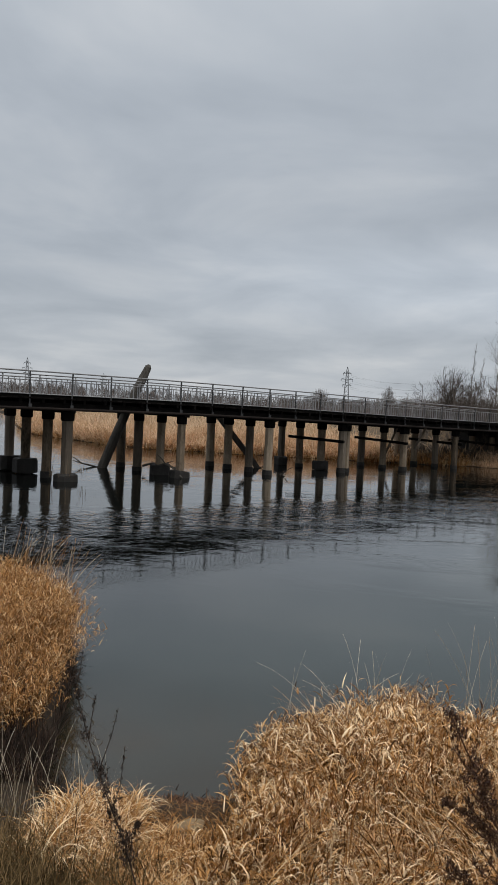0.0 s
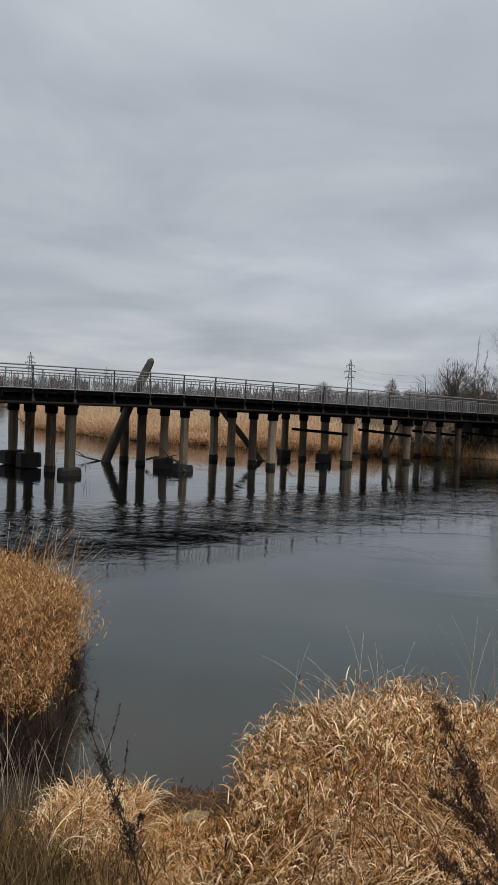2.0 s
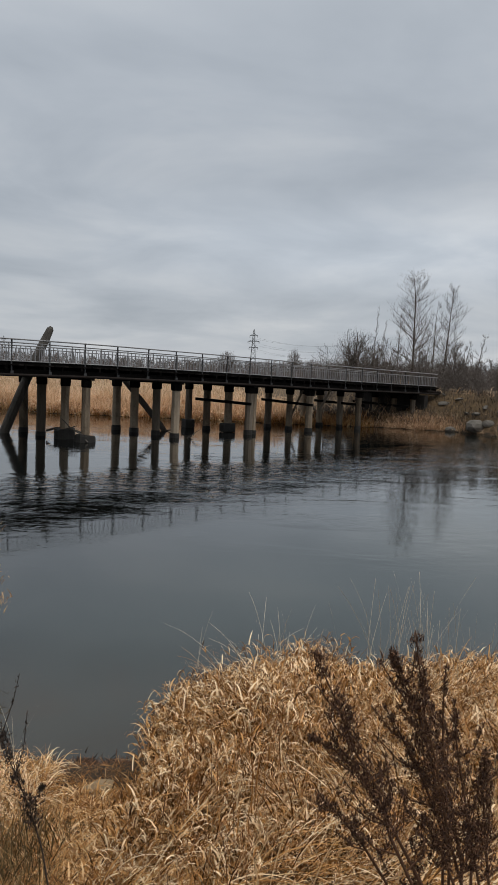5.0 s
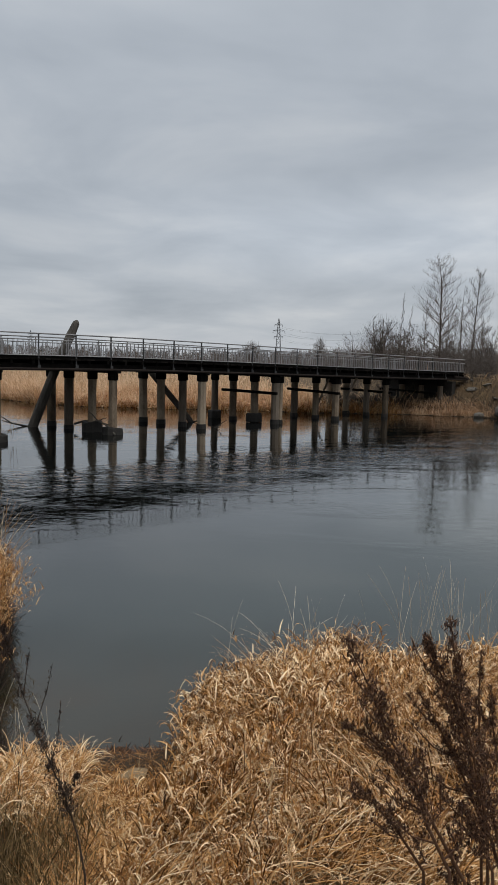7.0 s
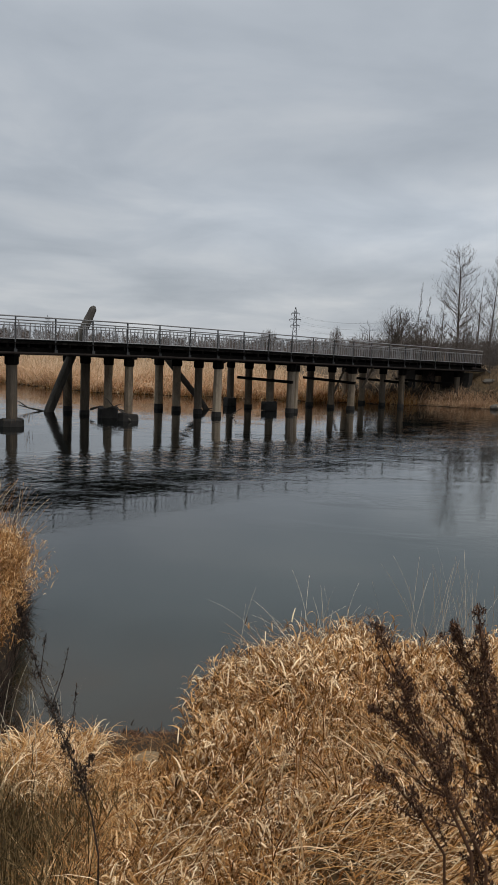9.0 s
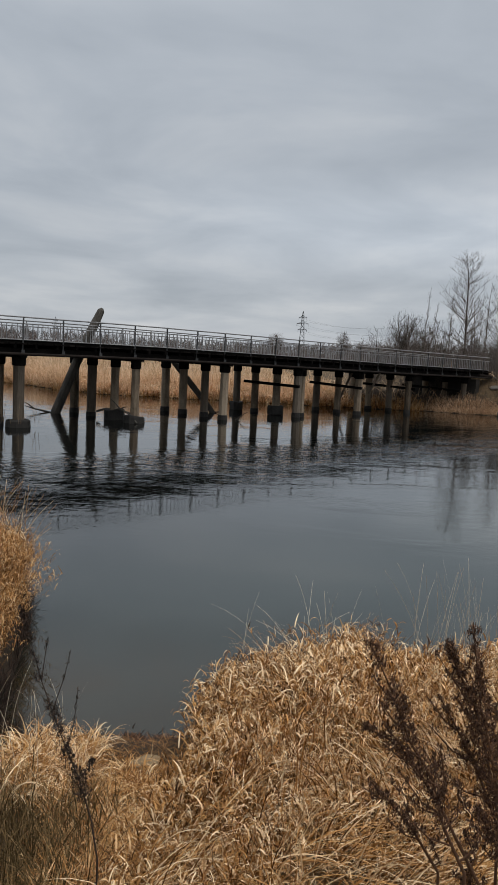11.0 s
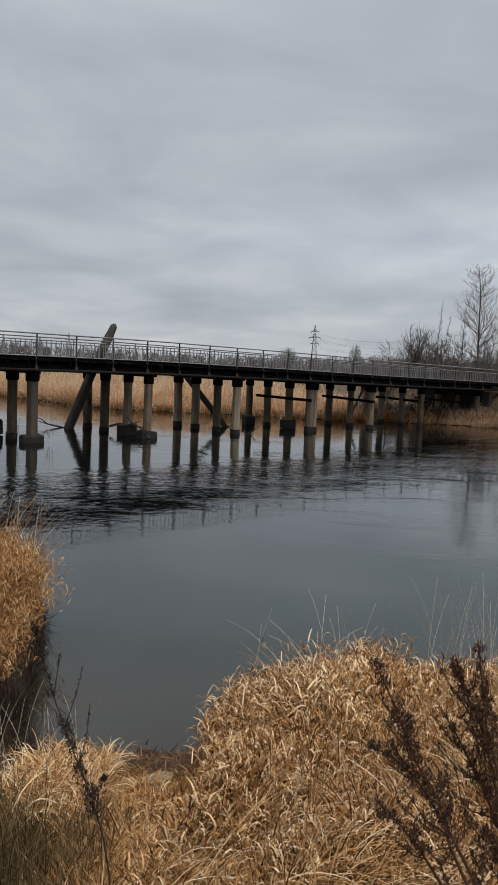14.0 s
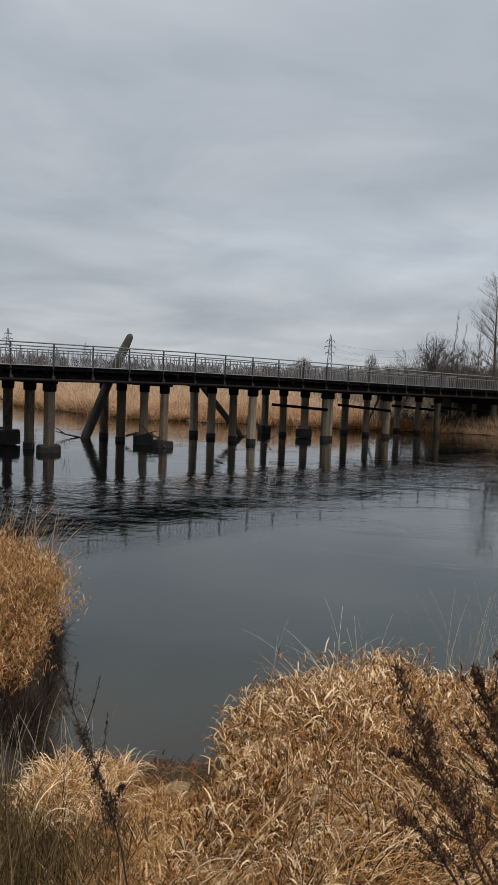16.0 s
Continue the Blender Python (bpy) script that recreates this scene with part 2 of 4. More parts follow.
def water_material():
    m = bpy.data.materials.new("river_water")
    m.use_nodes = True
    nt, ln = m.node_tree.nodes, m.node_tree.links
    bsdf = nt["Principled BSDF"]
    bsdf.inputs["Roughness"].default_value, bsdf.inputs["IOR"].default_value = 0.02, 1.5
    bsdf.inputs["Specular Tint"].default_value = (0.99, 1.0, 0.99, 1)
    g = nt.new("ShaderNodeNewGeometry")
    sp = nt.new("ShaderNodeSeparateXYZ")
    ln.new(g.outputs["Position"], sp.inputs[0])

    def noise_at(scale, stretch, detail=3.0):
        mp = nt.new("ShaderNodeMapping")
        mp.inputs["Scale"].default_value = stretch
        mp.inputs["Rotation"].default_value = (0, 0, radians(-14))
        ln.new(g.outputs["Position"], mp.inputs[0])
        n = nt.new("ShaderNodeTexNoise")
        n.inputs["Scale"].default_value, n.inputs["Detail"].default_value, n.inputs["Distortion"].default_value = scale, detail, 1.2
        ln.new(mp.outputs[0], n.inputs["Vector"])
        return n.outputs["Fac"]

    def calc(op, a, b):
        n = nt.new("ShaderNodeMath")
        n.operation = op
        for i, v in enumerate((a, b)):
            if isinstance(v, (int, float)):
                n.inputs[i].default_value = v
            else:
                ln.new(v, n.inputs[i])
        return n.outputs[0]

    def remap(v, a, b, c, d):
        n = nt.new("ShaderNodeMapRange")
        n.interpolation_type = "SMOOTHSTEP"
        for i, k in enumerate((a, b, c, d)):
            n.inputs[i + 1].default_value = k
        ln.new(v, n.inputs[0])
        return n.outputs[0]
    # silt in the shallows by the near shore
    silt = remap(sp.outputs[1], 6.9, 11.5, 1.0, 0.0)
    # turbid green that also paints in sky brightness, kept off the deck's dark reflection
    turbid_lift = nt.new("ShaderNodeMix")
    turbid_lift.data_type = "RGBA"
    ln.new(remap(calc("ADD", sp.outputs[1], calc("MULTIPLY", sp.outputs[0], -0.9)), 9.0, 21.0, 1.0, 0.0), turbid_lift.inputs[0])
    turbid_lift.inputs[6].default_value, turbid_lift.inputs[7].default_value = (0.0030, 0.0037, 0.0033, 1), (0.017, 0.026, 0.0215, 1)
    col = nt.new("ShaderNodeMix")
    col.data_type = "RGBA"
    ln.new(calc("MULTIPLY", silt, remap(noise_at(0.5, (1, 1, 1)), 0.3, 0.7, 0.5, 1.0)), col.inputs[0])
    ln.new(turbid_lift.outputs[2], col.inputs[6])
    col.inputs[7].default_value = (0.031, 0.0215, 0.0095, 1)
    ln.new(col.outputs[2], bsdf.inputs["Base Color"])
    # a riffle crosses the river in front of the bridge
    side = calc("ADD", sp.outputs[1], calc("MULTIPLY", sp.outputs[0], -0.78))
    wob = calc("ADD", side, calc("MULTIPLY", noise_at(0.16, (1, 1, 1)), 8.0))
    band = calc("MULTIPLY", calc("ADD", calc("MULTIPLY", remap(wob, 18.0, 25.0, 0.0, 1.0), 0.13), calc("MULTIPLY", remap(wob, 24.0, 27.5, 0.0, 1.0), 0.87)), remap(wob, 30.5, 34.5, 1.0, 0.10))
    patch = remap(noise_at(0.28, (0.6, 1.3, 1), 4.0), 0.38, 0.62, 0.6, 1.0)
    amp = calc("MULTIPLY", band, patch)
    calm = calc("ADD", calc("MULTIPLY", amp, 0.33), calc("MULTIPLY", remap(sp.outputs[1], 9.0, 22.0, 0.0, 1.0), calc("MULTIPLY", remap(noise_at(0.16, (0.55, 1.7, 1), 3.0), 0.42, 0.66, 0.4, 2.4), 0.035)))
    rip = calc("ADD", noise_at(3.4, (0.9, 0.9, 1), 5.0), calc("MULTIPLY", noise_at(1.1, (0.9, 0.9, 1), 2.0), 1.3))
    h = calc("MULTIPLY", rip, calm)
    bp = nt.new("ShaderNodeBump")
    bp.inputs["Strength"].default_value, bp.inputs["Distance"].default_value = 1.0, 0.06
    ln.new(h, bp.inputs["Height"])
    ln.new(bp.outputs[0], bsdf.inputs["Normal"])
    return m


M_water = water_material()


# ---------- geometry helpers ----------
class Geo:
    """Collects vertices and faces of one mesh."""

    def __init__(self):
        self.v, self.f = [], []

    def tube(self, pts, radii, n=8, cap=True, rot=0.0):
        pts = [Vector(p) for p in pts]
        base = len(self.v)
        along = (pts[-1] - pts[0]).normalized()
        ref = Vector((0.31, 0.17, 1.0)) if abs(along.z) < 0.75 else Vector((1, 0.12, 0))
        for i, p in enumerate(pts):
            d = (pts[min(i + 1, len(pts) - 1)] - pts[max(i - 1, 0)]).normalized()
            a = d.cross(ref).normalized()
            b = d.cross(a)
            for k in range(n):
                w = rot + 2 * math.pi * k / n
                self.v.append(tuple(p + (a * math.cos(w) + b * math.sin(w)) * radii[i]))
        for i in range(len(pts) - 1):
            for k in range(n):
                q, r = base + i * n, base + (i + 1) * n
                self.f.append((q + k, q + (k + 1) % n, r + (k + 1) % n, r + k))
        if cap:
            self.f.append(tuple(base + k for k in reversed(range(n))))
            e = base + (len(pts) - 1) * n
            self.f.append(tuple(e + k for k in range(n)))
        return self

    def bar(self, p, q, w, h, up=(0, 0, 1), chamfer=0.0):
        """A straight bar of width w and height h from p to q."""
        p, q = Vector(p), Vector(q)
        d = (q - p).normalized()
        s = d.cross(Vector(up)).normalized()
        u = s.cross(d)
        c = chamfer
        ring = [(w / 2 - c, -h / 2), (w / 2, -h / 2 + c), (w / 2, h / 2 - c), (w / 2 - c, h / 2), (-w / 2 + c, h / 2), (-w / 2, h / 2 - c), (-w / 2, -h / 2 + c), (-w / 2 + c, -h / 2)]
        if not c:
            ring = [(w / 2, -h / 2), (w / 2, h / 2), (-w / 2, h / 2), (-w / 2, -h / 2)]
        base, n = len(self.v), len(ring)
        for e in (p, q):
            self.v += [tuple(e + s * a + u * b) for a, b in ring]
        self.f += [(base + k, base + (k + 1) % n, base + n + (k + 1) % n, base + n + k) for k in range(n)]
        self.f += [tuple(base + k for k in reversed(range(n))), tuple(base + n + k for k in range(n))]
        return self

    def make(self, name, mat, parent=None, label="", smooth=False):
        me = bpy.data.meshes.new(name)
        me.from_pydata(self.v, [], self.f)
        me.materials.append(mat)
        if smooth:
            me.polygons.foreach_set("use_smooth", [True] * len(me.polygons))
        me.update()
        return hang(new(name, me), parent, label)


def hang(ob, parent=None, label=""):
    if parent:
        ob.parent = parent
        top = parent
        while top.parent:
            top = top.parent
        if parent is top and top.type == "EMPTY":
            ob.matrix_parent_inverse = top.matrix_basis.inverted()
        elif parent.type == "MESH":
            ob.matrix_parent_inverse = parent.matrix_basis.inverted()
    if label:
        ob["label"] = label
    return ob


def thing(name, at, label, category, group="", kind=""):
    e = new(name)
    e.matrix_basis = Matrix.Translation(at)
    e.empty_display_size = 0.3
    return tagged(e, label, category, group, kind)


def arrays_mesh(name, verts, faces, mat):
    """A big mesh from numpy arrays of vertices and quads."""
    me = bpy.data.meshes.new(name)
    nv, nf, k = len(verts), len(faces), faces.shape[1]
    me.vertices.add(nv)
    me.vertices.foreach_set("co", verts.astype(np.float32).ravel())
    me.loops.add(nf * k)
    me.loops.foreach_set("vertex_index", faces.astype(np.int32).ravel())
    me.polygons.add(nf)
    me.polygons.foreach_set("loop_start", np.arange(0, nf * k, k, dtype=np.int32))
    me.polygons.foreach_set("use_smooth", np.ones(nf, dtype=bool))
    me.update(calc_edges=True)
    me.validate()
    me.materials.append(mat)
    return new(name, me)


def blades(rng, root, length, width, lean, curl, az=None, seg=4, tip=0.1, twist=0.6):
    """Ribbon leaves as quads. lean: start tilt from upright (rad); curl: added tilt to the tip."""
    n = len(root)
    az = rng.uniform(0, 2 * np.pi, n) if az is None else az
    face = az + np.pi / 2 + rng.normal(0, twist, n)
    side = np.stack([np.cos(face), np.sin(face), rng.normal(0, 0.25, n)], 1)
    p = root.copy()
    V = np.zeros((n, seg + 1, 2, 3))
    for i in range(seg + 1):
        k = i / seg
        w = width * ((1 - k) ** 0.7 * (1 - tip) + tip) * (0.55 + 0.45 * min(1, k * 3 + 0.2))
        V[:, i, 0], V[:, i, 1] = p - side * (w / 2)[:, None], p + side * (w / 2)[:, None]
        a = lean + curl * (k + 0.5 / seg) ** 1.4
        step = length / seg
        p = p + np.stack([np.sin(a) * np.cos(az) * step, np.sin(a) * np.sin(az) * step, np.cos(a) * step], 1)
    idx = np.arange(n)[:, None] * (seg + 1) * 2 + np.arange(seg)[None, :] * 2
    F = np.stack([idx, idx + 1, idx + 3, idx + 2], -1).reshape(-1, 4)
    return V.reshape(-1, 3), F


def joined(parts):
    vs, fs, k = [], [], 0
    for v, f in parts:
        vs.append(v)
        fs.append(f + k)
        k += len(v)
    return np.concatenate(vs), np.concatenate(fs)


def smooth(a, b, x):
    t = np.clip((x - a) / (b - a), 0, 1)
    return t * t * (3 - 2 * t)


def wavy(x, y, s, seed=0):
    """A cheap smooth wave field in about -1..1."""
    return (np.sin(x * s + 1.3 * seed) * np.cos(y * s * 1.17 + 2.1 * seed) + np.sin((x + y) * s * 0.61 + seed) * 0.7 + np.sin((x - 1.7 * y) * s * 1.9 + seed * 3) * 0.4) / 2.1


# ---------- ground ----------
def near_shore(x):
    """y of the near waterline."""
    y = np.interp(x, [-60, -14, -6.5, -3.2, -2.45, -2.05, -1.75, -1.3, -0.6, 0.1, 0.5, 1.5, 3.5, 8, 20, 60],
                  [40, 19, 15.2, 13.0, 11.6, 9.6, 7.1, 6.75, 6.92, 7.12, 7.5, 7.8, 7.9, 8.0, 6.0, -10])
    return y + 0.05 * np.sin(x * 9) + 0.03 * np.sin(x * 23 + 1)


def far_shore(x):
    y = np.interp(x, [-200, -60, -30, -24, -18.6, -15.9, -10.5, -7.1, -1.5, 4.9, 8.4, 12.3, 16.3, 18.8, 20.9, 22.5, 26, 34, 60, 200],
                  [300, 190, 106, 84, 69.4, 66.6, 60.0, 57.2, 56.5, 55.8, 55.2, 54.8, 54.6, 53.9, 52.8, 49.5, 43, 33, 12, -80])
    return y + 0.25 * np.sin(x * 1.3) + 0.12 * np.sin(x * 3.7 + 1)


def height(x, y):
    dn, df = near_shore(x) - y, y - far_shore(x)
    near = np.interp(dn, [-0.1, 0.0, 0.5, 1.6, 3.2, 4.7, 5.6, 6.4, 7.5], [0, 0.02, 0.22, 0.48, 0.78, 1.08, 1.5, 1.95, 2.05])
    near = near + 0.20 * smooth(0.1, 1.0, dn) * smooth(0.0, 0.4, x)            # the tussocky right-hand bank
    near = near - 0.14 * smooth(0.3, 1.5, dn) * smooth(4.5, 2.5, dn) * smooth(-1.25, -0.9, x) * smooth(0.3, -0.1, x)
    near = near * (1 - 0.55 * smooth(-1.5, -2.1, x) * smooth(2.5, 5.5, y))
    inlet = smooth(-1.45, -1.75, x) * smooth(5.9, 6.5, y) * smooth(8.4, 8.0, y) * smooth(-4.5, -3.5, x)
    near = near * (1 - inlet) + (0.11 * smooth(0.0, 0.4, dn) + 0.01) * inlet
    far = 0.75 * smooth(-0.05, 2.2, df) + 0.25 * smooth(4, 30, df) + 1.9 * smooth(0.5, 7, df) * smooth(17.0, 21.5, x) * smooth(60, 20, df + 0 * x)
    bed = -0.9 * smooth(0, 3.0, np.minimum(-dn, -df))
    z = np.where(dn > 0, near, np.where(df > 0, far, bed))
    return z + np.where((dn > 0.2) & (y < 20), 0.045 * wavy(x, y, 3.1, 1) + 0.02 * wavy(x, y, 9, 2), 0.0)


def gh(x, y):
    return float(height(np.array(float(x)), np.array(float(y))))


def axis(spans):
    out = []
    for a, b, step in spans:
        out += list(np.arange(a, b, step))
    return np.array(out + [spans[-1][1]])


def build_ground():
    xs = axis([(-4000, -400, 400), (-400, -60, 34), (-60, -20, 2.5), (-20, -5, 0.75), (-5, 6, 0.14), (6, 30, 0.75), (30, 80, 2.5), (80, 400, 32), (400, 4000, 400)])
    ys = axis([(-1500, -60, 240), (-60, -6, 6), (-6, 1, 0.5), (1, 15, 0.14), (15, 48, 0.9), (48, 75, 0.6), (75, 120, 3), (120, 400, 28), (400, 4500, 410)])
    X, Y = np.meshgrid(xs, ys)
    Z = height(X, Y)
    n, m = X.shape
    V = np.stack([X, Y, Z], -1).reshape(-1, 3)
    i = np.arange(n - 1)[:, None] * m + np.arange(m - 1)[None, :]
    F = np.stack([i, i + 1, i + m + 1, i + m], -1).reshape(-1, 4)
    ob = arrays_mesh("ground", V, F, M_ground)
    tagged(ob, "muddy river banks and flat straw-covered meadow", "ground", kind="structure")


build_ground()
gw = Geo()
gw.v = [(-300, -90, 0), (260, -90, 0), (260, 260, 0), (-300, 260, 0)]
gw.f = [(0, 1, 2, 3)]
tagged(gw.make("water", M_water), "dark slow river water with ripples and reflections", "river", kind="structure")

# ---------- bridge ----------
U, VV = Vector((0.745, 0.667, 0)).normalized(), Vector((-0.667, 0.745, 0)).normalized()
B0 = Vector((-7.45, 33.3, 0))


def deck_z(s):
    return float(np.interp(s, [-30, -2, 6, 15, 26, 38], [3.47, 3.47, 3.44, 3.31, 3.10, 2.92]))


def at(s, v, z=0.0):
    """Place on the bridge: s metres along, v across from the near row of piles, z above the deck."""
    p = B0 + U * s + VV * v
    return Vector((p.x, p.y, deck_z(s) + z))


bridge = thing("footbridge", (B0.x, B0.y, 0), "long low wooden footbridge on concrete piles with grey steel railings", "bridge")
S0, S1 = -20.0, 37.8
rb = random.Random(7)


def stations(a, b, step):
    n = max(1, round((b - a) / step))
    return [a + (b - a) * i / n for i in range(n + 1)]


def long_bar(name, v, z, w, h, mat, parent, label="", a=S0, b=S1, ch=0.02):
    g = Geo()
    st = stations(a, b, 4.0)
    base = 0
    ring = [(w / 2 - ch, -h / 2), (w / 2, -h / 2 + ch), (w / 2, h / 2 - ch), (w / 2 - ch, h / 2), (-w / 2 + ch, h / 2), (-w / 2, h / 2 - ch), (-w / 2, -h / 2 + ch), (-w / 2 + ch, -h / 2)]
    for s in st:
        g.v += [tuple(at(s, v + i, z + j)) for i, j in ring]
    for r in range(len(st) - 1):
        g.f += [(r * 8 + k, r * 8 + (k + 1) % 8, r * 8 + 8 + (k + 1) % 8, r * 8 + 8 + k) for k in range(8)]
    g.f += [tuple(reversed(range(8))), tuple(len(g.v) - 8 + k for k in range(8))]
    return g.make(name, mat, parent, label)


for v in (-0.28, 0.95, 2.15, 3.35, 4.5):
    long_bar("girder", v, -0.33, 0.26, 0.24, M_black_timber, bridge, "near-black timber girder")
long_bar("kerb_beam", -0.43, 0.055, 0.12, 0.15, M_black_timber, bridge)
long_bar("kerb_beam", 4.55, 0.055, 0.12, 0.15, M_black_timber, bridge)
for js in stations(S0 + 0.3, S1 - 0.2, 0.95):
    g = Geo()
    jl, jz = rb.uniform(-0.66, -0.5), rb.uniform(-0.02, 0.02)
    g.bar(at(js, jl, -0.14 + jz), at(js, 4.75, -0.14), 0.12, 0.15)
    g.make("joist", M_black_timber, bridge)
gp = Geo()
gp.tube([at(s, -0.66, -0.455) for s in stations(S0, S1 + 0.6, 2.0)], [0.06] * len(stations(S0, S1 + 0.6, 2.0)), 8)
gp.make("pipe", M_pipe, bridge, "thin brown pipe slung along the side", smooth=True)
gp = Geo()
gp.tube([at(36.4, -0.5, -0.30), at(38.5, -0.6, -0.42), at(41.5, -1.0, -0.62)], [0.15, 0.15, 0.15], 10)
gp.make("culvert_pipe", M_pipe, bridge, "pale pipe running into the bank", smooth=True)


def railing(v, post_mat, first, low):
    rail = Geo()
    st = stations(S0, S1, 1.9)
    rail.tube([at(s, v, 1.02) for s in st], [0.032] * len(st), 6)
    top = rail.make("railing", M_rail, bridge, "grey steel railing with upright bars", smooth=True)
    for z, r in ((0.76, 0.026), (0.12, 0.022)):
        g = Geo()
        g.tube([at(s, v, z) for s in st], [r] * len(st), 6)
        g.make("rail", M_rail, top, smooth=True)
    g = Geo()
    g.bar((0, 0, low), (0, 0, 1.02), 0.048, 0.048, up=(U.x, U.y, 0))
    g.bar((-0.05 * VV.x, -0.05 * VV.y, low + 0.10), (-0.05 * VV.x, -0.05 * VV.y, low + 0.22), 0.14, 0.02, up=(VV.x, VV.y, 0))
    proto = None
    s = first
    while s < S1 + 0.1:
        if s >= S0:
            if proto is None:
                proto = g.make("post", post_mat, top)
                o = proto
            else:
                o = hang(new("post", proto.data), top)
            o.matrix_basis = Matrix.Translation(at(s, v)) @ pose(0, 0, 0, rb.uniform(-1.2, 1.2), rb.uniform(-1.2, 1.2), 0)
        s += 1.86
    g = Geo()
    g.bar((0, 0, 0.12), (0, 0, 0.76), 0.026, 0.024, up=(U.x, U.y, 0))
    proto = None
    s = max(S0, -9.0)
    while s < S1:
        if proto is None:
            proto = g.make("baluster", M_rail, top)
            o = proto
        else:
            o = hang(new("baluster", proto.data), top)
        bend = 5.0 if rb.random() < 0.05 else 0.8
        o.matrix_basis = Matrix.Translation(at(s, v)) @ pose(0, 0, 0, rb.uniform(-bend, bend), rb.uniform(-bend, bend), 0)
        s += 0.23


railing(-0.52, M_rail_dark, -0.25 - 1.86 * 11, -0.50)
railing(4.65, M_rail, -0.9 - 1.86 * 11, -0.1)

# piles: four to a row
OFFS = (0.0, 1.62, 3.5, 5.05)
PITCH = 5.72


def pile(s, v, low, wet, r=0.21, mat=M_pile, head=True):
    c = at(s, v)
    top = c.z - 0.60
    g = Geo()
    zs = [low] + [low + (top - low) * k for k in (0.25, 0.5, 0.75, 1.0)]
    dx, dy = rb.uniform(-0.03, 0.03), rb.uniform(-0.03, 0.03)
    g.tube([(c.x + dx * (1 - i / 4), c.y + dy * (1 - i / 4), z) for i, z in enumerate(zs)], [r * rb.uniform(0.95, 1.05) for _ in zs], 8, rot=rb.uniform(0, 1))
    o = g.make("column", mat, bridge, "rough grey concrete bridge column")
    if head:
        g = Geo()
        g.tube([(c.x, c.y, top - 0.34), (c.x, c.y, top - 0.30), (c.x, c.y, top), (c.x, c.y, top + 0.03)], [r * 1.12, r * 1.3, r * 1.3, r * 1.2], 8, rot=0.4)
        g.make("collar", M_black_timber, o, "near-black pile collar")
    if wet:
        g = Geo()
        g.tube([(c.x + dx, c.y + dy, -0.6), (c.x + dx, c.y + dy, 0.12), (c.x + dx, c.y + dy, 0.12 + rb.uniform(0.08, 0.16))], [r * 1.14, r * 1.14, r * 1.10], 14)
        g.make("wet_band", M_block, o, "dark wet band at the waterline")
    return o


# the rows stand a little askew: shift of each pile along the bridge
SKEW = {0: (-0.11, -0.15, -0.22, -0.28), 1: (0.11, 0.13, 0.09, 0.09), 2: (0.04, 0.16, 0.26, 0.28), 3: (-0.01, 0.01, 0.15, 0.15),
        4: (-0.10, -0.03, 0.13, 0.19), 5: (-0.34, -0.24, -0.01, 0.11), 6: (1.01, 1.09, 1.4, 1.6)}


def row_shift(k, j):
    return SKEW.get(k, (0, 0, 0, 0))[j]


for k in range(-2, 7):
    for j, v in enumerate(OFFS):
        s = k * PITCH + row_shift(k, j)
        if k == 1 and j == 3:
            s, v = 6.10, 5.5
        c = at(s, v)
        gz = float(height(np.array(c.x), np.array(c.y)))
        pile(s, v, gz - 0.5, gz < 0, 0.21 + rb.uniform(-0.015, 0.02), M_pile if (j + k) % 3 else M_pile_wood)
    g = Geo()
    g.bar(at(k * PITCH + row_shift(k, 0), -0.42, -0.49), at(k * PITCH + row_shift(k, 3), 5.6, -0.49), 0.28, 0.25, chamfer=0.02)
    g.make("cap_beam", M_black_timber, bridge, "near-black cross beam on a row of piles")
# pile pair doubled at one row
pile(3 * PITCH + 0.5, 0.1, -0.9, True, 0.17, M_pile)


def footing(s, v, w, d, z0, z1, skew=0.0, mat=M_block):
    """A blunt concrete block round the foot of a pile."""
    c = at(s, v)
    g = Geo()
    base = 0
    n = 12
    for zi, k in ((z0, 0.97), (z0 + 0.06, 1.0), (z1 - 0.06, 0.98), (z1, 0.90)):
        for i in range(n):
            a = 2 * math.pi * i / n
            q = max(abs(math.cos(a)), abs(math.sin(a)))
            p = c + U * (math.cos(a) / q * w / 2 * k * rb.uniform(0.96, 1.04)) + VV * (math.sin(a) / q * d / 2 * k * rb.uniform(0.96, 1.04))
            g.v.append((p.x, p.y, zi + rb.uniform(-0.02, 0.02) + skew * math.cos(a) * w / 2))
    for r in range(3):
        for i in range(n):
            g.f.append((r * n + i, r * n + (i + 1) % n, (r + 1) * n + (i + 1) % n, (r + 1) * n + i))
    g.f.append(tuple(3 * n + i for i in range(n)))
    return g.make("footing", mat, bridge, "dark concrete footing block round a pile")


footing(-0.28, 5.05, 1.0, 0.9, 0.04, 0.68)
footing(-0.22, 3.5, 1.0, 0.9, 0.03, 0.68)
footing(-0.11, 0.0, 0.95, 0.7, -0.3, 0.31)
footing(PITCH + 0.13, 1.62, 0.95, 0.7, -0.3, 0.50, 0.08)
footing(PITCH + 0.11, 0.0, 0.9, 0.75, -0.3, 0.32, -0.12)
footing(3 * PITCH + 0.15, 5.05, 0.75, 0.7, 0.0, 0.50)
footing(3 * PITCH + 0.01, 1.62, 0.95, 0.7, 0.02, 0.52)

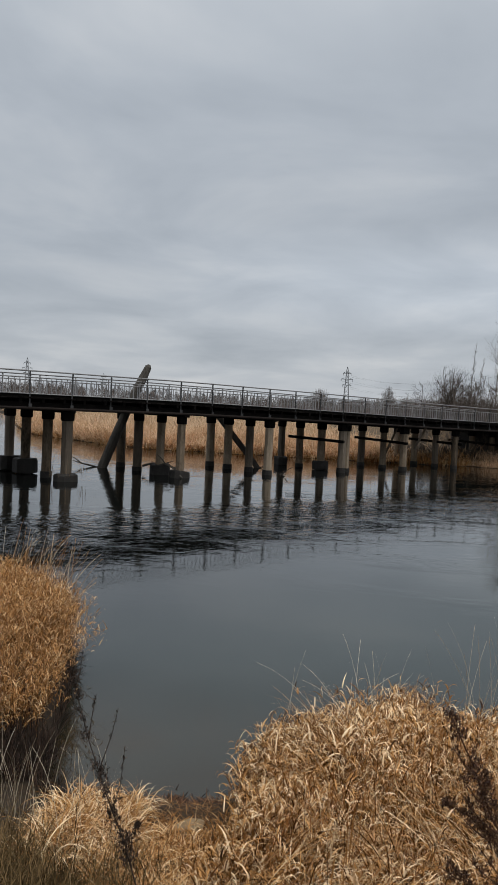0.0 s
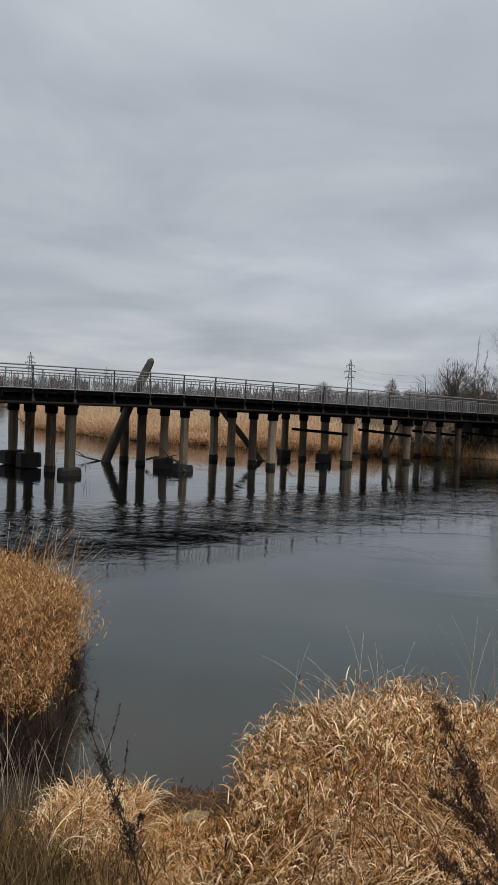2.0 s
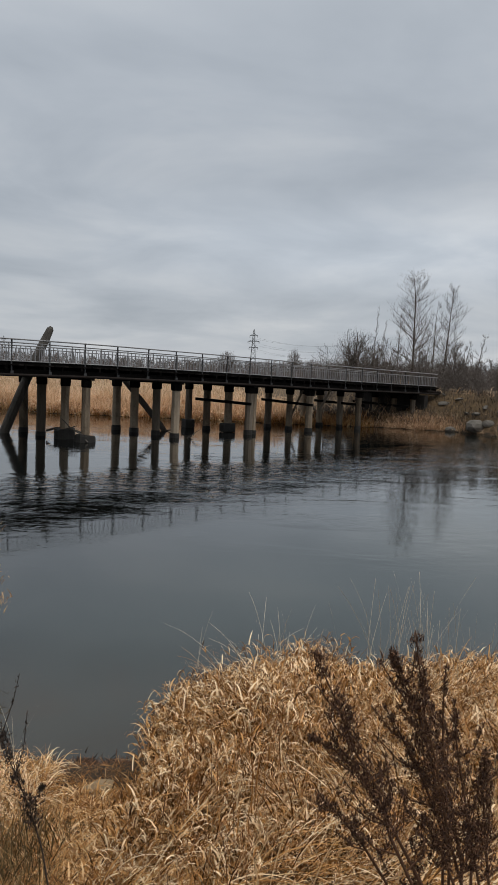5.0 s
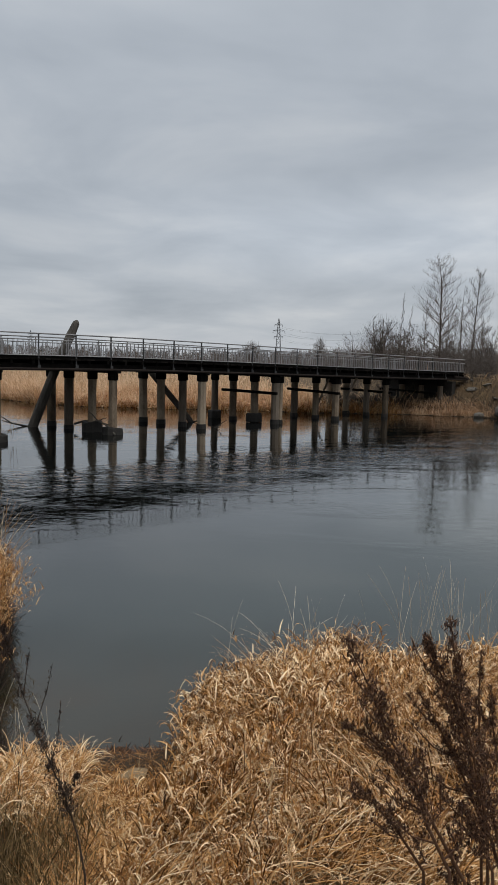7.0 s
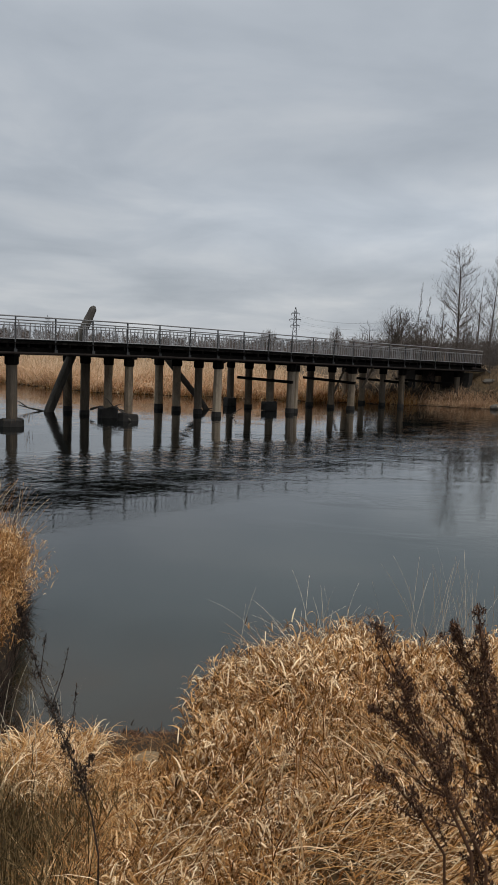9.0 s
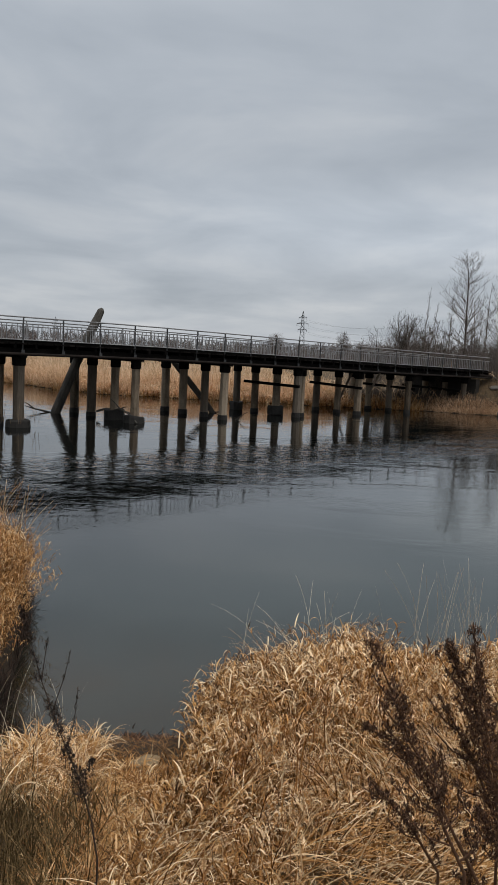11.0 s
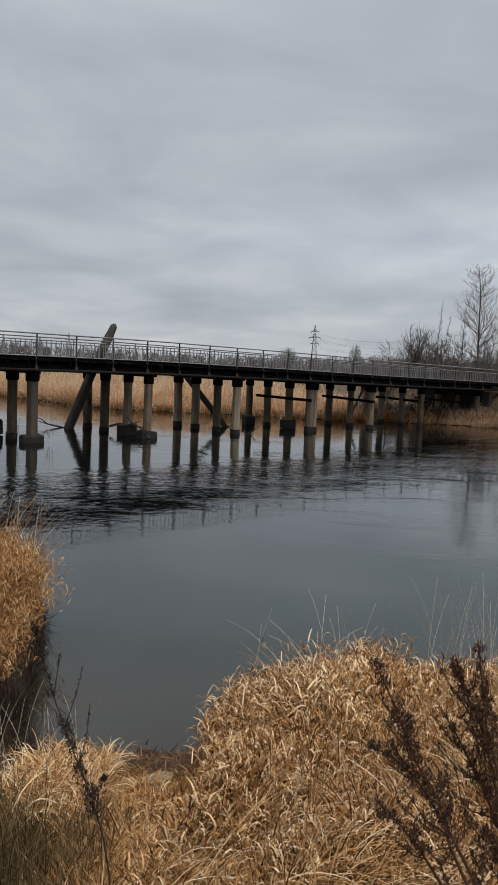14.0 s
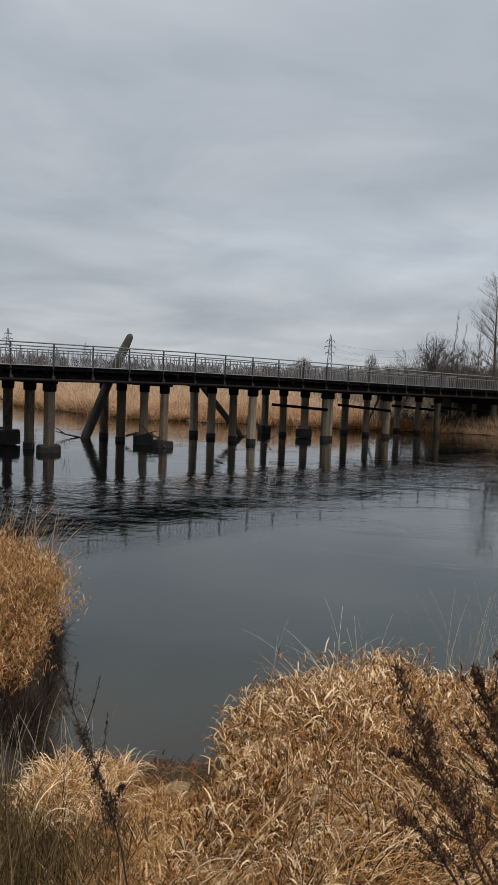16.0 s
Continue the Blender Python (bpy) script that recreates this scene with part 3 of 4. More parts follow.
# timber braces between the piles
for sa, va, za, sb, vb, zb, t in ((3 * PITCH, 4.0, 1.80, 3 * PITCH, -0.35, 1.74, 0.16), (4 * PITCH, 3.75, 1.80, 4 * PITCH, -0.4, 1.66, 0.16), (5 * PITCH, 3.75, 1.75, 5 * PITCH, -0.5, 1.62, 0.16), (6 * PITCH, 4.4, 1.66, 6 * PITCH, -0.4, 1.5, 0.16)):
    p, q = at(sa, va - 0.0), at(sb, vb)
    sh = VV * 0.0 - U * 0.28
    g = Geo()
    g.bar((p.x + sh.x, p.y + sh.y, za), (q.x + sh.x, q.y + sh.y, zb), 0.12, t, chamfer=0.015)
    g.make("brace", M_black_timber, bridge, "dark horizontal timber brace")

for p, q in (((8.84, 51.24, 0.71), (9.68, 51.09, 2.8)), ((10.67, 50.89, 1.22), (11.44, 50.73, 2.89))):
    Geo().bar(p, q, 0.14, 0.14, up=(0.2, 1, 0), chamfer=0.015).make("brace", M_pile_wood, bridge, "slanting grey timber brace")

# planks of the deck
g = Geo()
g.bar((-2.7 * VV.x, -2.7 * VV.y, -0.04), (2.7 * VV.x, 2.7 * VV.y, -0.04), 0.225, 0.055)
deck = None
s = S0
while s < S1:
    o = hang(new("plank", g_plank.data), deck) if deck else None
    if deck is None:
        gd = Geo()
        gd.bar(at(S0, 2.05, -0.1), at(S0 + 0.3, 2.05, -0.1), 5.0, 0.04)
        deck = gd.make("deck", M_plank, bridge, "worn plank deck, near-black")
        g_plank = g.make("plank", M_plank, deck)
        o = g_plank
    o.matrix_basis = Matrix.Translation(at(s, 2.05 + rb.uniform(-0.07, 0.07), rb.uniform(-0.008, 0.008)))
    s += 0.25


# ---------- logs by the bridge ----------
def log(name, pts, radii, label, n=10):
    g = Geo()
    P = [Vector(p) for p in pts]
    fine, fr = [], []
    for i in range(len(P) - 1):
        for k in range(4):
            f = k / 4
            fine.append(P[i].lerp(P[i + 1], f))
            fr.append((radii[i] * (1 - f) + radii[i + 1] * f) * rb.uniform(0.985, 1.015))
    g.tube(fine + [P[-1]], fr + [radii[-1]], n)
    return g.make(name, M_log, None, smooth=False)


lean = log("leaning_log", [(-7.55, 40.25, -0.9), (-7.30, 40.45, 0.1), (-6.42, 41.05, 2.6), (-6.1, 41.35, 3.5), (-5.60, 41.65, 4.68), (-5.36, 41.74, 5.26), (-5.31, 41.76, 5.38)], [0.25, 0.25, 0.24, 0.24, 0.23, 0.18, 0.07], "")
tagged(lean, "thick bare grey log leaning out of the water against the bridge", "log")
lean2 = log("slanting_log", [(-1.75, 45.4, 2.85), (-0.65, 45.3, 1.55), (0.45, 45.2, 0.25), (1.0, 45.2, -0.6)], [0.17, 0.17, 0.16, 0.14], "")
tagged(lean2, "slanting dark log wedged between the bridge piles", "log")


# ---------- dry grass of the near bank ----------
def tussock(rng, n, place, tall, leaf, nleaf, lean_sd, lean_az=None, lean_bias=0.0, wleaf=0.012, bare=0.15):
    """Stalks with arching ribbon leaves. place(n) gives x, y; tall(x, y) the height."""
    x, y = place(n)
    z = height(x, y) - 0.03
    L = tall(x, y) * rng.uniform(0.65, 1.12, n)
    root = np.stack([x, y, z], 1)
    az = rng.uniform(0, 2 * np.pi, n)
    lean = np.abs(rng.normal(0, lean_sd, n))
    if lean_az is not None:
        # tufts lodged together by wind and rain
        az = np.where(rng.random(n) < 0.75, lean_az + 2.2 * wavy(x, y, 2.6, 9) + rng.normal(0, 0.45, n), az)
        lean = lean + lean_bias * rng.uniform(0.2, 1.3, n) * (1 + 0.9 * wavy(x, y, 3.3, 12))
    bend = rng.uniform(0.0, 0.5, n)
    out = [blades(rng, root, L, np.full(n, 0.0065), lean, bend, az, seg=4, tip=0.3)]
    for k in range(nleaf):
        f = rng.uniform(bare, 1.0, n) ** 0.7
        steps = 4
        p = root.copy()
        for i in range(steps):
            part_f = np.clip(f * steps - i, 0, 1)
            a = lean + bend * ((i + 0.5) / steps) ** 1.4
            st = L / steps * part_f
            p = p + np.stack([np.sin(a) * np.cos(az) * st, np.sin(a) * np.sin(az) * st, np.cos(a) * st], 1)
        ll = leaf * rng.uniform(0.5, 1.35, n) * np.interp(y, [2.0, 5.0], [0.5, 1.0])
        out.append(blades(rng, p, ll, wleaf * rng.uniform(0.5, 1.3, n) * np.interp(y, [2.0, 5.0], [0.55, 1.0]), rng.uniform(0.1, 1.0, n), rng.uniform(0.6, 3.0, n), None, seg=4, tip=0.08, twist=0.9))
    return out[0], joined(out[1:])


def grass(name, parts, mat, label):
    V, F = joined(parts) if isinstance(parts, list) else parts
    ob = arrays_mesh(name, V, F, mat)
    return tagged(ob, label, "grass", kind="stuff")


rg = np.random.default_rng(11)


def pick(cond, x0, x1, y0, y1):
    def place(n):
        xs, ys = np.zeros(0), np.zeros(0)
        while len(xs) < n:
            x, y = rg.uniform(x0, x1, n * 2), rg.uniform(y0, y1, n * 2)
            k = rg.random(n * 2) < cond(x, y)
            xs, ys = np.concatenate([xs, x[k]]), np.concatenate([ys, y[k]])
        return xs[:n], ys[:n]
    return place


def on_mound(x, y):
    dn = near_shore(x) - y
    clump = np.clip(0.5 + 1.1 * wavy(x, y, 5.5, 4), 0.03, 1)
    edge = 0.09 + 0.07 * wavy(x, y, 4, 2) - 0.34 * smooth(6.0, 4.0, y)
    return smooth(edge, edge + 0.12, x) * (dn > 0.05) * np.where(x < 0.5, np.maximum(clump, 0.4), clump)


def mound_tall(x, y):
    lo = 0.46 + 0.08 * smooth(-0.1, 0.3, x) * smooth(3.6, 5.6, y) + 0.27 * smooth(0.6, 1.1, x) * (1 - 0.85 * smooth(1.5, 2.05, x)) * smooth(5.0, 6.4, y)
    return lo * (0.82 + 0.30 * wavy(x, y, 4.0, 3) + 0.16 * wavy(x, y, 8.5, 6))


def tussocks(name, stems_name, made, stalk_mat, leaf_mat, label, stems_label):
    """One stand of grass: its bare stalks and its leaves."""
    grass(stems_name, [m[0] for m in made], stalk_mat, stems_label)
    grass(name, [m[1] for m in made], leaf_mat, label)


tussocks("bank_grass", "bank_grass_stalks",
         [tussock(rg, 11000, pick(on_mound, -0.3, 4.6, 1.9, 7.85), mound_tall, 0.125, 7, 0.22, -2.0, 0.36, 0.0145, 0.38),
          tussock(rg, 3000, pick(on_mound, -0.1, 3.6, 5.6, 7.85), mound_tall, 0.115, 8, 0.16, None, 0, 0.0145, 0.3)],
         M_stalk, M_straw, "tall dry straw-coloured grass with curled leaves on the bank", "brown bare stalks of the dry bank grass")


# long strands beaten flat between the tussocks
n = 11000
px, py = rg.uniform(-0.5, 3.6, n), 2.0 + 4.6 * rg.uniform(0, 1, n) ** 1.2
keep = px > 0.62 - 0.85 * smooth(6.0, 3.8, py)
px, py = px[keep], py[keep]
n = len(px)
comb = -1.9 + 2.4 * wavy(px, py, 2.1, 9) + rg.normal(0, 0.3, n)
strands = blades(rg, np.stack([px, py, height(px, py) + rg.uniform(0.05, 0.34, n)], 1), rg.uniform(0.3, 0.62, n), rg.uniform(0.004, 0.009, n), rg.uniform(0.3, 1.1, n), rg.uniform(0.3, 1.3, n), comb, seg=6, twist=0.6)
grass("lodged_grass", strands, M_straw, "long dry grass strands beaten flat by the weather")


def on_path(x, y):
    dn = near_shore(x) - y
    return smooth(0.7, 1.2, dn) * smooth(-1.05, -0.6, x) * smooth(0.55, 0.1, x) * np.clip(0.6 + 0.5 * wavy(x, y, 6, 6), 0.2, 1)


n = 15000
px, py = pick(on_path, -1.3, 0.55, 2.6, 7.1)(n)
lay = blades(rg, np.stack([px, py, height(px, py) + rg.uniform(0.0, 0.07, n)], 1), rg.uniform(0.08, 0.24, n) * (0.55 + 0.45 * smooth(0.7, 2.0, near_shore(px) - py)), rg.uniform(0.005, 0.012, n), rg.uniform(0.6, 1.5, n), rg.uniform(-0.5, 2.2, n), None, seg=4, twist=1.0)
grass("trampled_grass", lay, M_straw_dark, "flattened straw trodden into a path to the water")


def on_left_tuft(x, y):
    dn = near_shore(x) - y
    return smooth(0.08, 0.3, dn) * smooth(-1.5, -1.2, x) * smooth(-0.66, -0.9, x) * smooth(4.9, 5.7, y) * smooth(6.75, 6.45, y)


n = 5200
px, py = pick(on_left_tuft, -2.2, -0.5, 4.2, 7.0)(n)
arch = blades(rg, np.stack([px, py, height(px, py) - 0.02], 1), rg.uniform(0.18, 0.42, n) * (1 + 0.3 * wavy(px, py, 6, 1)), rg.uniform(0.005, 0.014, n), np.abs(rg.normal(0.1, 0.3, n)), rg.uniform(1.4, 3.7, n), None, seg=7, tip=0.12)
grass("shore_tuft", arch, M_straw, "pale tuft of dry arching grass at the water's edge")


def on_left_low(x, y):
    return np.maximum(smooth(-0.3, -0.85, x) * smooth(5.7, 4.9, y), 0.8 * smooth(-1.25, -1.6, x) * smooth(5.7, 5.2, y))


n = 13000
px, py = pick(on_left_low, -2.6, -0.2, 2.4, 6.8)(n)
fine = blades(rg, np.stack([px, py, height(px, py) - 0.02], 1), rg.uniform(0.14, 0.42, n) * (1 + 0.4 * wavy(px, py, 4, 5)), rg.uniform(0.003, 0.009, n), np.abs(rg.normal(0, 0.55, n)), rg.uniform(0.0, 1.3, n), None, seg=4, tip=0.15)
grass("fine_grass", fine, M_straw_grey, "fine greyish brown and straw grass low on the bank")


n = 9000
px, py = rg.uniform(-7, 8, n), rg.uniform(-7, 3.2, n)
keep = (np.hypot(px, py) > 0.55) & ((py < 1.9 + 0.3 * wavy(px, py, 3, 2)) | (px < -2.3) | (px > 4.4))
px, py = px[keep], py[keep]
n = len(px)
top_grass = blades(rg, np.stack([px, py, height(px, py) - 0.02], 1), rg.uniform(0.08, 0.28, n), rg.uniform(0.004, 0.009, n), rg.uniform(0.2, 1.3, n), rg.uniform(0.0, 1.0, n), None, seg=3)
grass("bank_top_grass", top_grass, M_straw_dark, "short worn dry grass on the top of the bank")


def on_bush(x, y):
    dn = near_shore(x + 0.13) - y
    return (dn > 0.15) * smooth(7.75, 8.1, y) * np.clip(0.75 + 0.4 * wavy(x, y, 2.5, 8), 0.3, 1)


def bush_tall(x, y):
    dn = near_shore(x) - y
    return (0.55 + 0.42 * smooth(0.1, 1.0, dn)) * (0.66 + 0.36 * smooth(8.0, 9.4, y)) * (0.92 + 0.12 * wavy(x, y, 2.2, 5))


tussocks("reed_clump", "reed_clump_stalks", [tussock(rg, 11500, pick(on_bush, -5.6, -1.8, 7.7, 14.8), bush_tall, 0.12, 8, 0.20, -0.35, 0.26, 0.0105, 0.30)],
         M_stalk, M_straw_dark, "dense russet clump of dry reed grass overhanging the water", "dark brown stalks of the reed clump")


M_pale = material("pale_dry_stem", [(0.1, (0.46, 0.38, 0.26)), (0.9, (0.74, 0.64, 0.5))], 3, 0.7, bump=0, island=0.6)


def wisps(name, spots, mat, label, rise, sway, toward=None, curl=2.0, wide=0.0042):
    """Long bare flower stems with thin nodding heads."""
    pts = np.array(spots)
    n = len(pts)
    root = np.stack([pts[:, 0], pts[:, 1], height(pts[:, 0], pts[:, 1])], 1)
    L = rise * rg.uniform(0.75, 1.2, n)
    az = rg.uniform(0, 2 * np.pi, n) if toward is None else rg.normal(toward, 0.5, n)
    s = blades(rg, root, L, np.full(n, wide), np.abs(rg.normal(0.05, sway, n)), rg.uniform(0.1 * curl, curl, n), az, seg=9, tip=0.5)
    return grass(name, s, mat, label)


wisps("grass_stems", [(rg.normal(1.15, 0.14), rg.uniform(6.4, 7.2)) for _ in range(34)] + [(rg.uniform(0.3, 0.6), 6.9) for _ in range(3)], M_pale, "thin pale grass stems standing above the tussock", 1.05, 0.17, None, 1.5, 0.0038)
wisps("grass_stems", [(rg.normal(2.4, 0.3), rg.uniform(6.0, 7.2)) for _ in range(60)], M_pale, "thin straight pale grass stems beyond the tussock", 1.12, 0.08, None, 0.7, 0.0036)
wisps("grass_stems", [(rg.uniform(-2.0, -1.0), rg.uniform(5.4, 6.6)) for _ in range(60)], M_pale, "thin pale grass stems beside the shore", 0.66, 0.16, None, 0.9, 0.0034)
wisps("grass_stems", [(x, float(near_shore(np.array(x))) - rg.uniform(0.1, 0.9)) for x in rg.uniform(-4.8, -2.4, 110)], M_pale, "thin pale stems above the reed clump", 1.15, 0.16)
wisps("grass_plumes", [(x, float(near_shore(np.array(x))) - rg.uniform(0.15, 0.8)) for x in rg.uniform(-3.9, -2.45, 90)], M_straw, "tawny nodding grass plumes above the reed clump", 1.3, 0.1, -0.1, 1.2, 0.0075)
# dead twigs under the clump's overhang, near-black to stand in for the shade there
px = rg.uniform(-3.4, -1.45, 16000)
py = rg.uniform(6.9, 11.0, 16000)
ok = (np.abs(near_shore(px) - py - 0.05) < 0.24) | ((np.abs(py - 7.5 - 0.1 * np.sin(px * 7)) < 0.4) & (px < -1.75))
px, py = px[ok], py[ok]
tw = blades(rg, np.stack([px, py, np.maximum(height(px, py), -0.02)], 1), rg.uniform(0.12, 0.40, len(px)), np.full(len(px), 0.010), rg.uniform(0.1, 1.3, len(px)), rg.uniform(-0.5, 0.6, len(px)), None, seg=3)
tagged(arrays_mesh("dead_twigs", *tw, M_dock), "dead twigs at the foot of the reed clump, near-black for its shade", "twigs", kind="stuff")
# trodden dead straw on the mud
px = rg.uniform(-1.2, 0.35, 1900)
py = near_shore(px) - rg.uniform(0.3, 1.35, 1900) ** 1.05
lit = blades(rg, np.stack([px, py, np.maximum(height(px, py), 0) + rg.uniform(0.004, 0.03, 1900)], 1), rg.uniform(0.05, 0.17, 1900), rg.uniform(0.003, 0.008, 1900), rg.uniform(1.25, 1.6, 1900), rg.uniform(-0.2, 0.3, 1900), None, seg=2, twist=0.4)
grass("shore_litter", lit, M_stalk, "brown dead straw trodden into the mud by the water")
# washed-up bits at the shore
px = rg.uniform(-0.8, 0.3, 420)
py = near_shore(px) - np.abs(rg.normal(0, 0.17, 420)) + 0.04
tw = blades(rg, np.stack([px, py, np.maximum(height(px, py), 0.0) + 0.005], 1), rg.uniform(0.03, 0.13, 420), rg.uniform(0.006, 0.016, 420), rg.uniform(0.9, 1.55, 420), rg.uniform(-0.5, 0.5, 420), None, seg=3)
tagged(arrays_mesh("shore_debris", *tw, M_weed), "dark rotting leaves and twigs along the waterline", "debris", kind="stuff")


px = rg.uniform(-0.75, 0.25, 70)
py = near_shore(px) + rg.normal(-0.02, 0.10, 70)
tw = blades(rg, np.stack([px, py, np.maximum(height(px, py), -0.02)], 1), rg.uniform(0.05, 0.15, 70), rg.uniform(0.008, 0.026, 70), rg.uniform(0.5, 1.5, 70), rg.uniform(-0.3, 1.8, 70), None, seg=4)
tagged(arrays_mesh("dead_leaves", *tw, M_dock), "dark curled dead leaves standing at the water's edge", "leaves", kind="stuff")


# dry stems growing round a bridge footing
fp = np.stack([rg.normal(-7.45, 0.42, 40), rg.normal(33.2, 0.35, 40), np.full(40, 0.18)], 1)
fst = blades(rg, fp, rg.uniform(0.4, 1.15, 40), np.full(40, 0.014), np.abs(rg.normal(0.1, 0.2, 40)), rg.uniform(0, 0.6, 40), None, seg=4, tip=0.3)
grass("footing_weeds", fst, M_bank, "thin dry stems growing on a bridge footing")


# ---------- weeds ----------


def frond(rng, pts, thick, fluff, count, leaf, low, crowd, lumps=26):
    """A dead flower stalk: the stem and crumbling seed flecks gathered in lumps along it."""
    P = [Vector(p) for p in pts]
    fine_pts = []
    for a, b in zip(P, P[1:]):
        fine_pts += [a.lerp(b, k / 5) for k in range(5)]
    fine_pts.append(P[-1])
    nfp = len(fine_pts)
    stem = Geo().tube(fine_pts, [thick * (1 - 0.75 * i / nfp) for i in range(nfp)], 8)
    arr = np.array([tuple(p) for p in fine_pts])
    t = np.sort(rng.uniform(0, 1, lumps)) ** crowd
    idx = nfp * low + (nfp - 1 - nfp * low) * t
    i0 = np.minimum(idx.astype(int), nfp - 2)
    c = arr[i0] + (arr[i0 + 1] - arr[i0]) * (idx - i0)[:, None]
    off = rng.normal(0, 1, (lumps, 3)) + np.array([0, 0, 0.5])
    off /= np.linalg.norm(off, axis=1)[:, None]
    rad = fluff * (1.0 - 0.6 * t)
    c = c + off * (rad * rng.uniform(0.1, 0.9, lumps))[:, None]
    who = rng.integers(0, lumps, count)
    p = c[who] + rng.normal(0, 1, (count, 3)) * (rad[who] * 0.38)[:, None]
    return stem, blades(rng, p, leaf * rng.uniform(0.5, 1.5, count), leaf * 0.5 * rng.uniform(0.5, 1.2, count), rng.uniform(0, 2.2, count), rng.uniform(-1, 1.5, count), None, seg=2, tip=0.3, twist=1.5)


def weed(name, stalks, label, mat, leaf, thick):
    """stalks: points, fluff, count, low, crowd and lumps of each; the first starts in the ground."""
    x, y = stalks[0][0][0][:2]
    base = Vector((x, y, gh(x, y)))
    t = thing(name, base, label, "weed", "dead weeds")
    for k, (pts, fluff, count, low, crowd, lumps) in enumerate(stalks):
        if k == 0 and pts[0][2] > base.z:
            pts = [base - Vector((0, 0, 0.03))] + list(pts)
        stem, (v, f) = frond(rg, pts, thick * (0.55 if k else 1), fluff, count, leaf, low, crowd, lumps)
        so = stem.make("stem", mat, t)
        o = arrays_mesh("seed_head", v, f, mat)
        hang(o, so)
        tagged(o, "brown crumbling seed head", kind="stuff")


# root, stem from low to tip, side sprays, width of the seed head
MUGWORT = [
    ((0.273, 0.494), [(0.197, 0.507, 3.246), (0.179, 0.507, 3.282), (0.169, 0.507, 3.315), (0.151, 0.507, 3.343), (0.138, 0.507, 3.375), (0.119, 0.507, 3.412)], 12, 0.0107),
    ((0.273, 0.507), [(0.211, 0.514, 3.233), (0.177, 0.514, 3.294), (0.157, 0.514, 3.323), (0.139, 0.514, 3.340), (0.122, 0.514, 3.349)], 5, 0.0068),
    ((0.293, 0.514), [(0.240, 0.520, 3.233), (0.227, 0.520, 3.272), (0.219, 0.520, 3.305), (0.212, 0.520, 3.334), (0.203, 0.520, 3.363), (0.193, 0.520, 3.423)], 12, 0.0107),
    ((0.293, 0.527), [(0.234, 0.533, 3.252), (0.214, 0.533, 3.326), (0.203, 0.533, 3.359), (0.190, 0.533, 3.382), (0.180, 0.533, 3.403)], 7, 0.0081),
    ((0.293, 0.539), [(0.231, 0.539, 3.262), (0.214, 0.539, 3.301), (0.198, 0.539, 3.331), (0.180, 0.539, 3.361)], 6, 0.0072),
    ((0.293, 0.546), [(0.250, 0.546, 3.233), (0.240, 0.546, 3.274), (0.229, 0.546, 3.323), (0.227, 0.546, 3.357), (0.227, 0.546, 3.387)], 4, 0.0046),
    ((0.299, 0.552), [(0.260, 0.552, 3.242), (0.250, 0.552, 3.287), (0.242, 0.552, 3.323), (0.238, 0.552, 3.358)], 6, 0.0059),
    ((0.305, 0.559), [(0.279, 0.559, 3.207), (0.273, 0.559, 3.246), (0.269, 0.559, 3.282), (0.268, 0.559, 3.314)], 7, 0.0084),
    ((0.273, 0.566), [(0.201, 0.572, 3.202), (0.177, 0.572, 3.239), (0.156, 0.572, 3.263), (0.142, 0.572, 3.276)], 4, 0.0059),
    ((0.273, 0.507), [(0.231, 0.514, 3.239), (0.218, 0.514, 3.269), (0.204, 0.514, 3.291)], 6, 0.0078),
    ((0.286, 0.514), [(0.253, 0.520, 3.233), (0.245, 0.520, 3.264), (0.238, 0.520, 3.293)], 6, 0.0078),
    ((0.267, 0.520), [(0.230, 0.527, 3.162), (0.214, 0.527, 3.207), (0.205, 0.527, 3.246)], 6, 0.0078),
]
for n_m, (root_xy, pts, side, wide) in enumerate(MUGWORT):
    gz = gh(*root_xy)
    low = 1.3 / len(pts)
    stalks = [([Vector((*root_xy, gz - 0.02))] + [Vector(p) for p in pts], wide, 1900 if wide > 0.008 else 700, low, 0.85, 60 if wide > 0.008 else 34)]
    rr = random.Random(20 + n_m)
    # side sprays off the main stalk
    q = [Vector(p) for p in pts]
    d = (q[-1] - q[0]).normalized()
    for k in range(side):
        f = 0.05 + 0.8 * k / max(1, side)
        j = min(int(f * (len(q) - 1)), len(q) - 2)
        a = q[j].lerp(q[j + 1], f * (len(q) - 1) - j)
        w = Vector(((-1 if k % 2 else 1) * rr.uniform(0.4, 0.9), rr.uniform(-0.4, 0.4), 0))
        ln = rr.uniform(0.016, 0.04) * (1.15 - 0.6 * f)
        stalks.append(([a, a + (d * 0.5 + w) * ln * 0.5, a + (d * 1.0 + w * 0.9) * ln], 0.005, 110, 0.1, 0.8, 10))
    weed("dried_mugwort", stalks, "dead dark brown mugwort stalk with crumbling seed heads", M_weed, 0.0029, 0.0014)

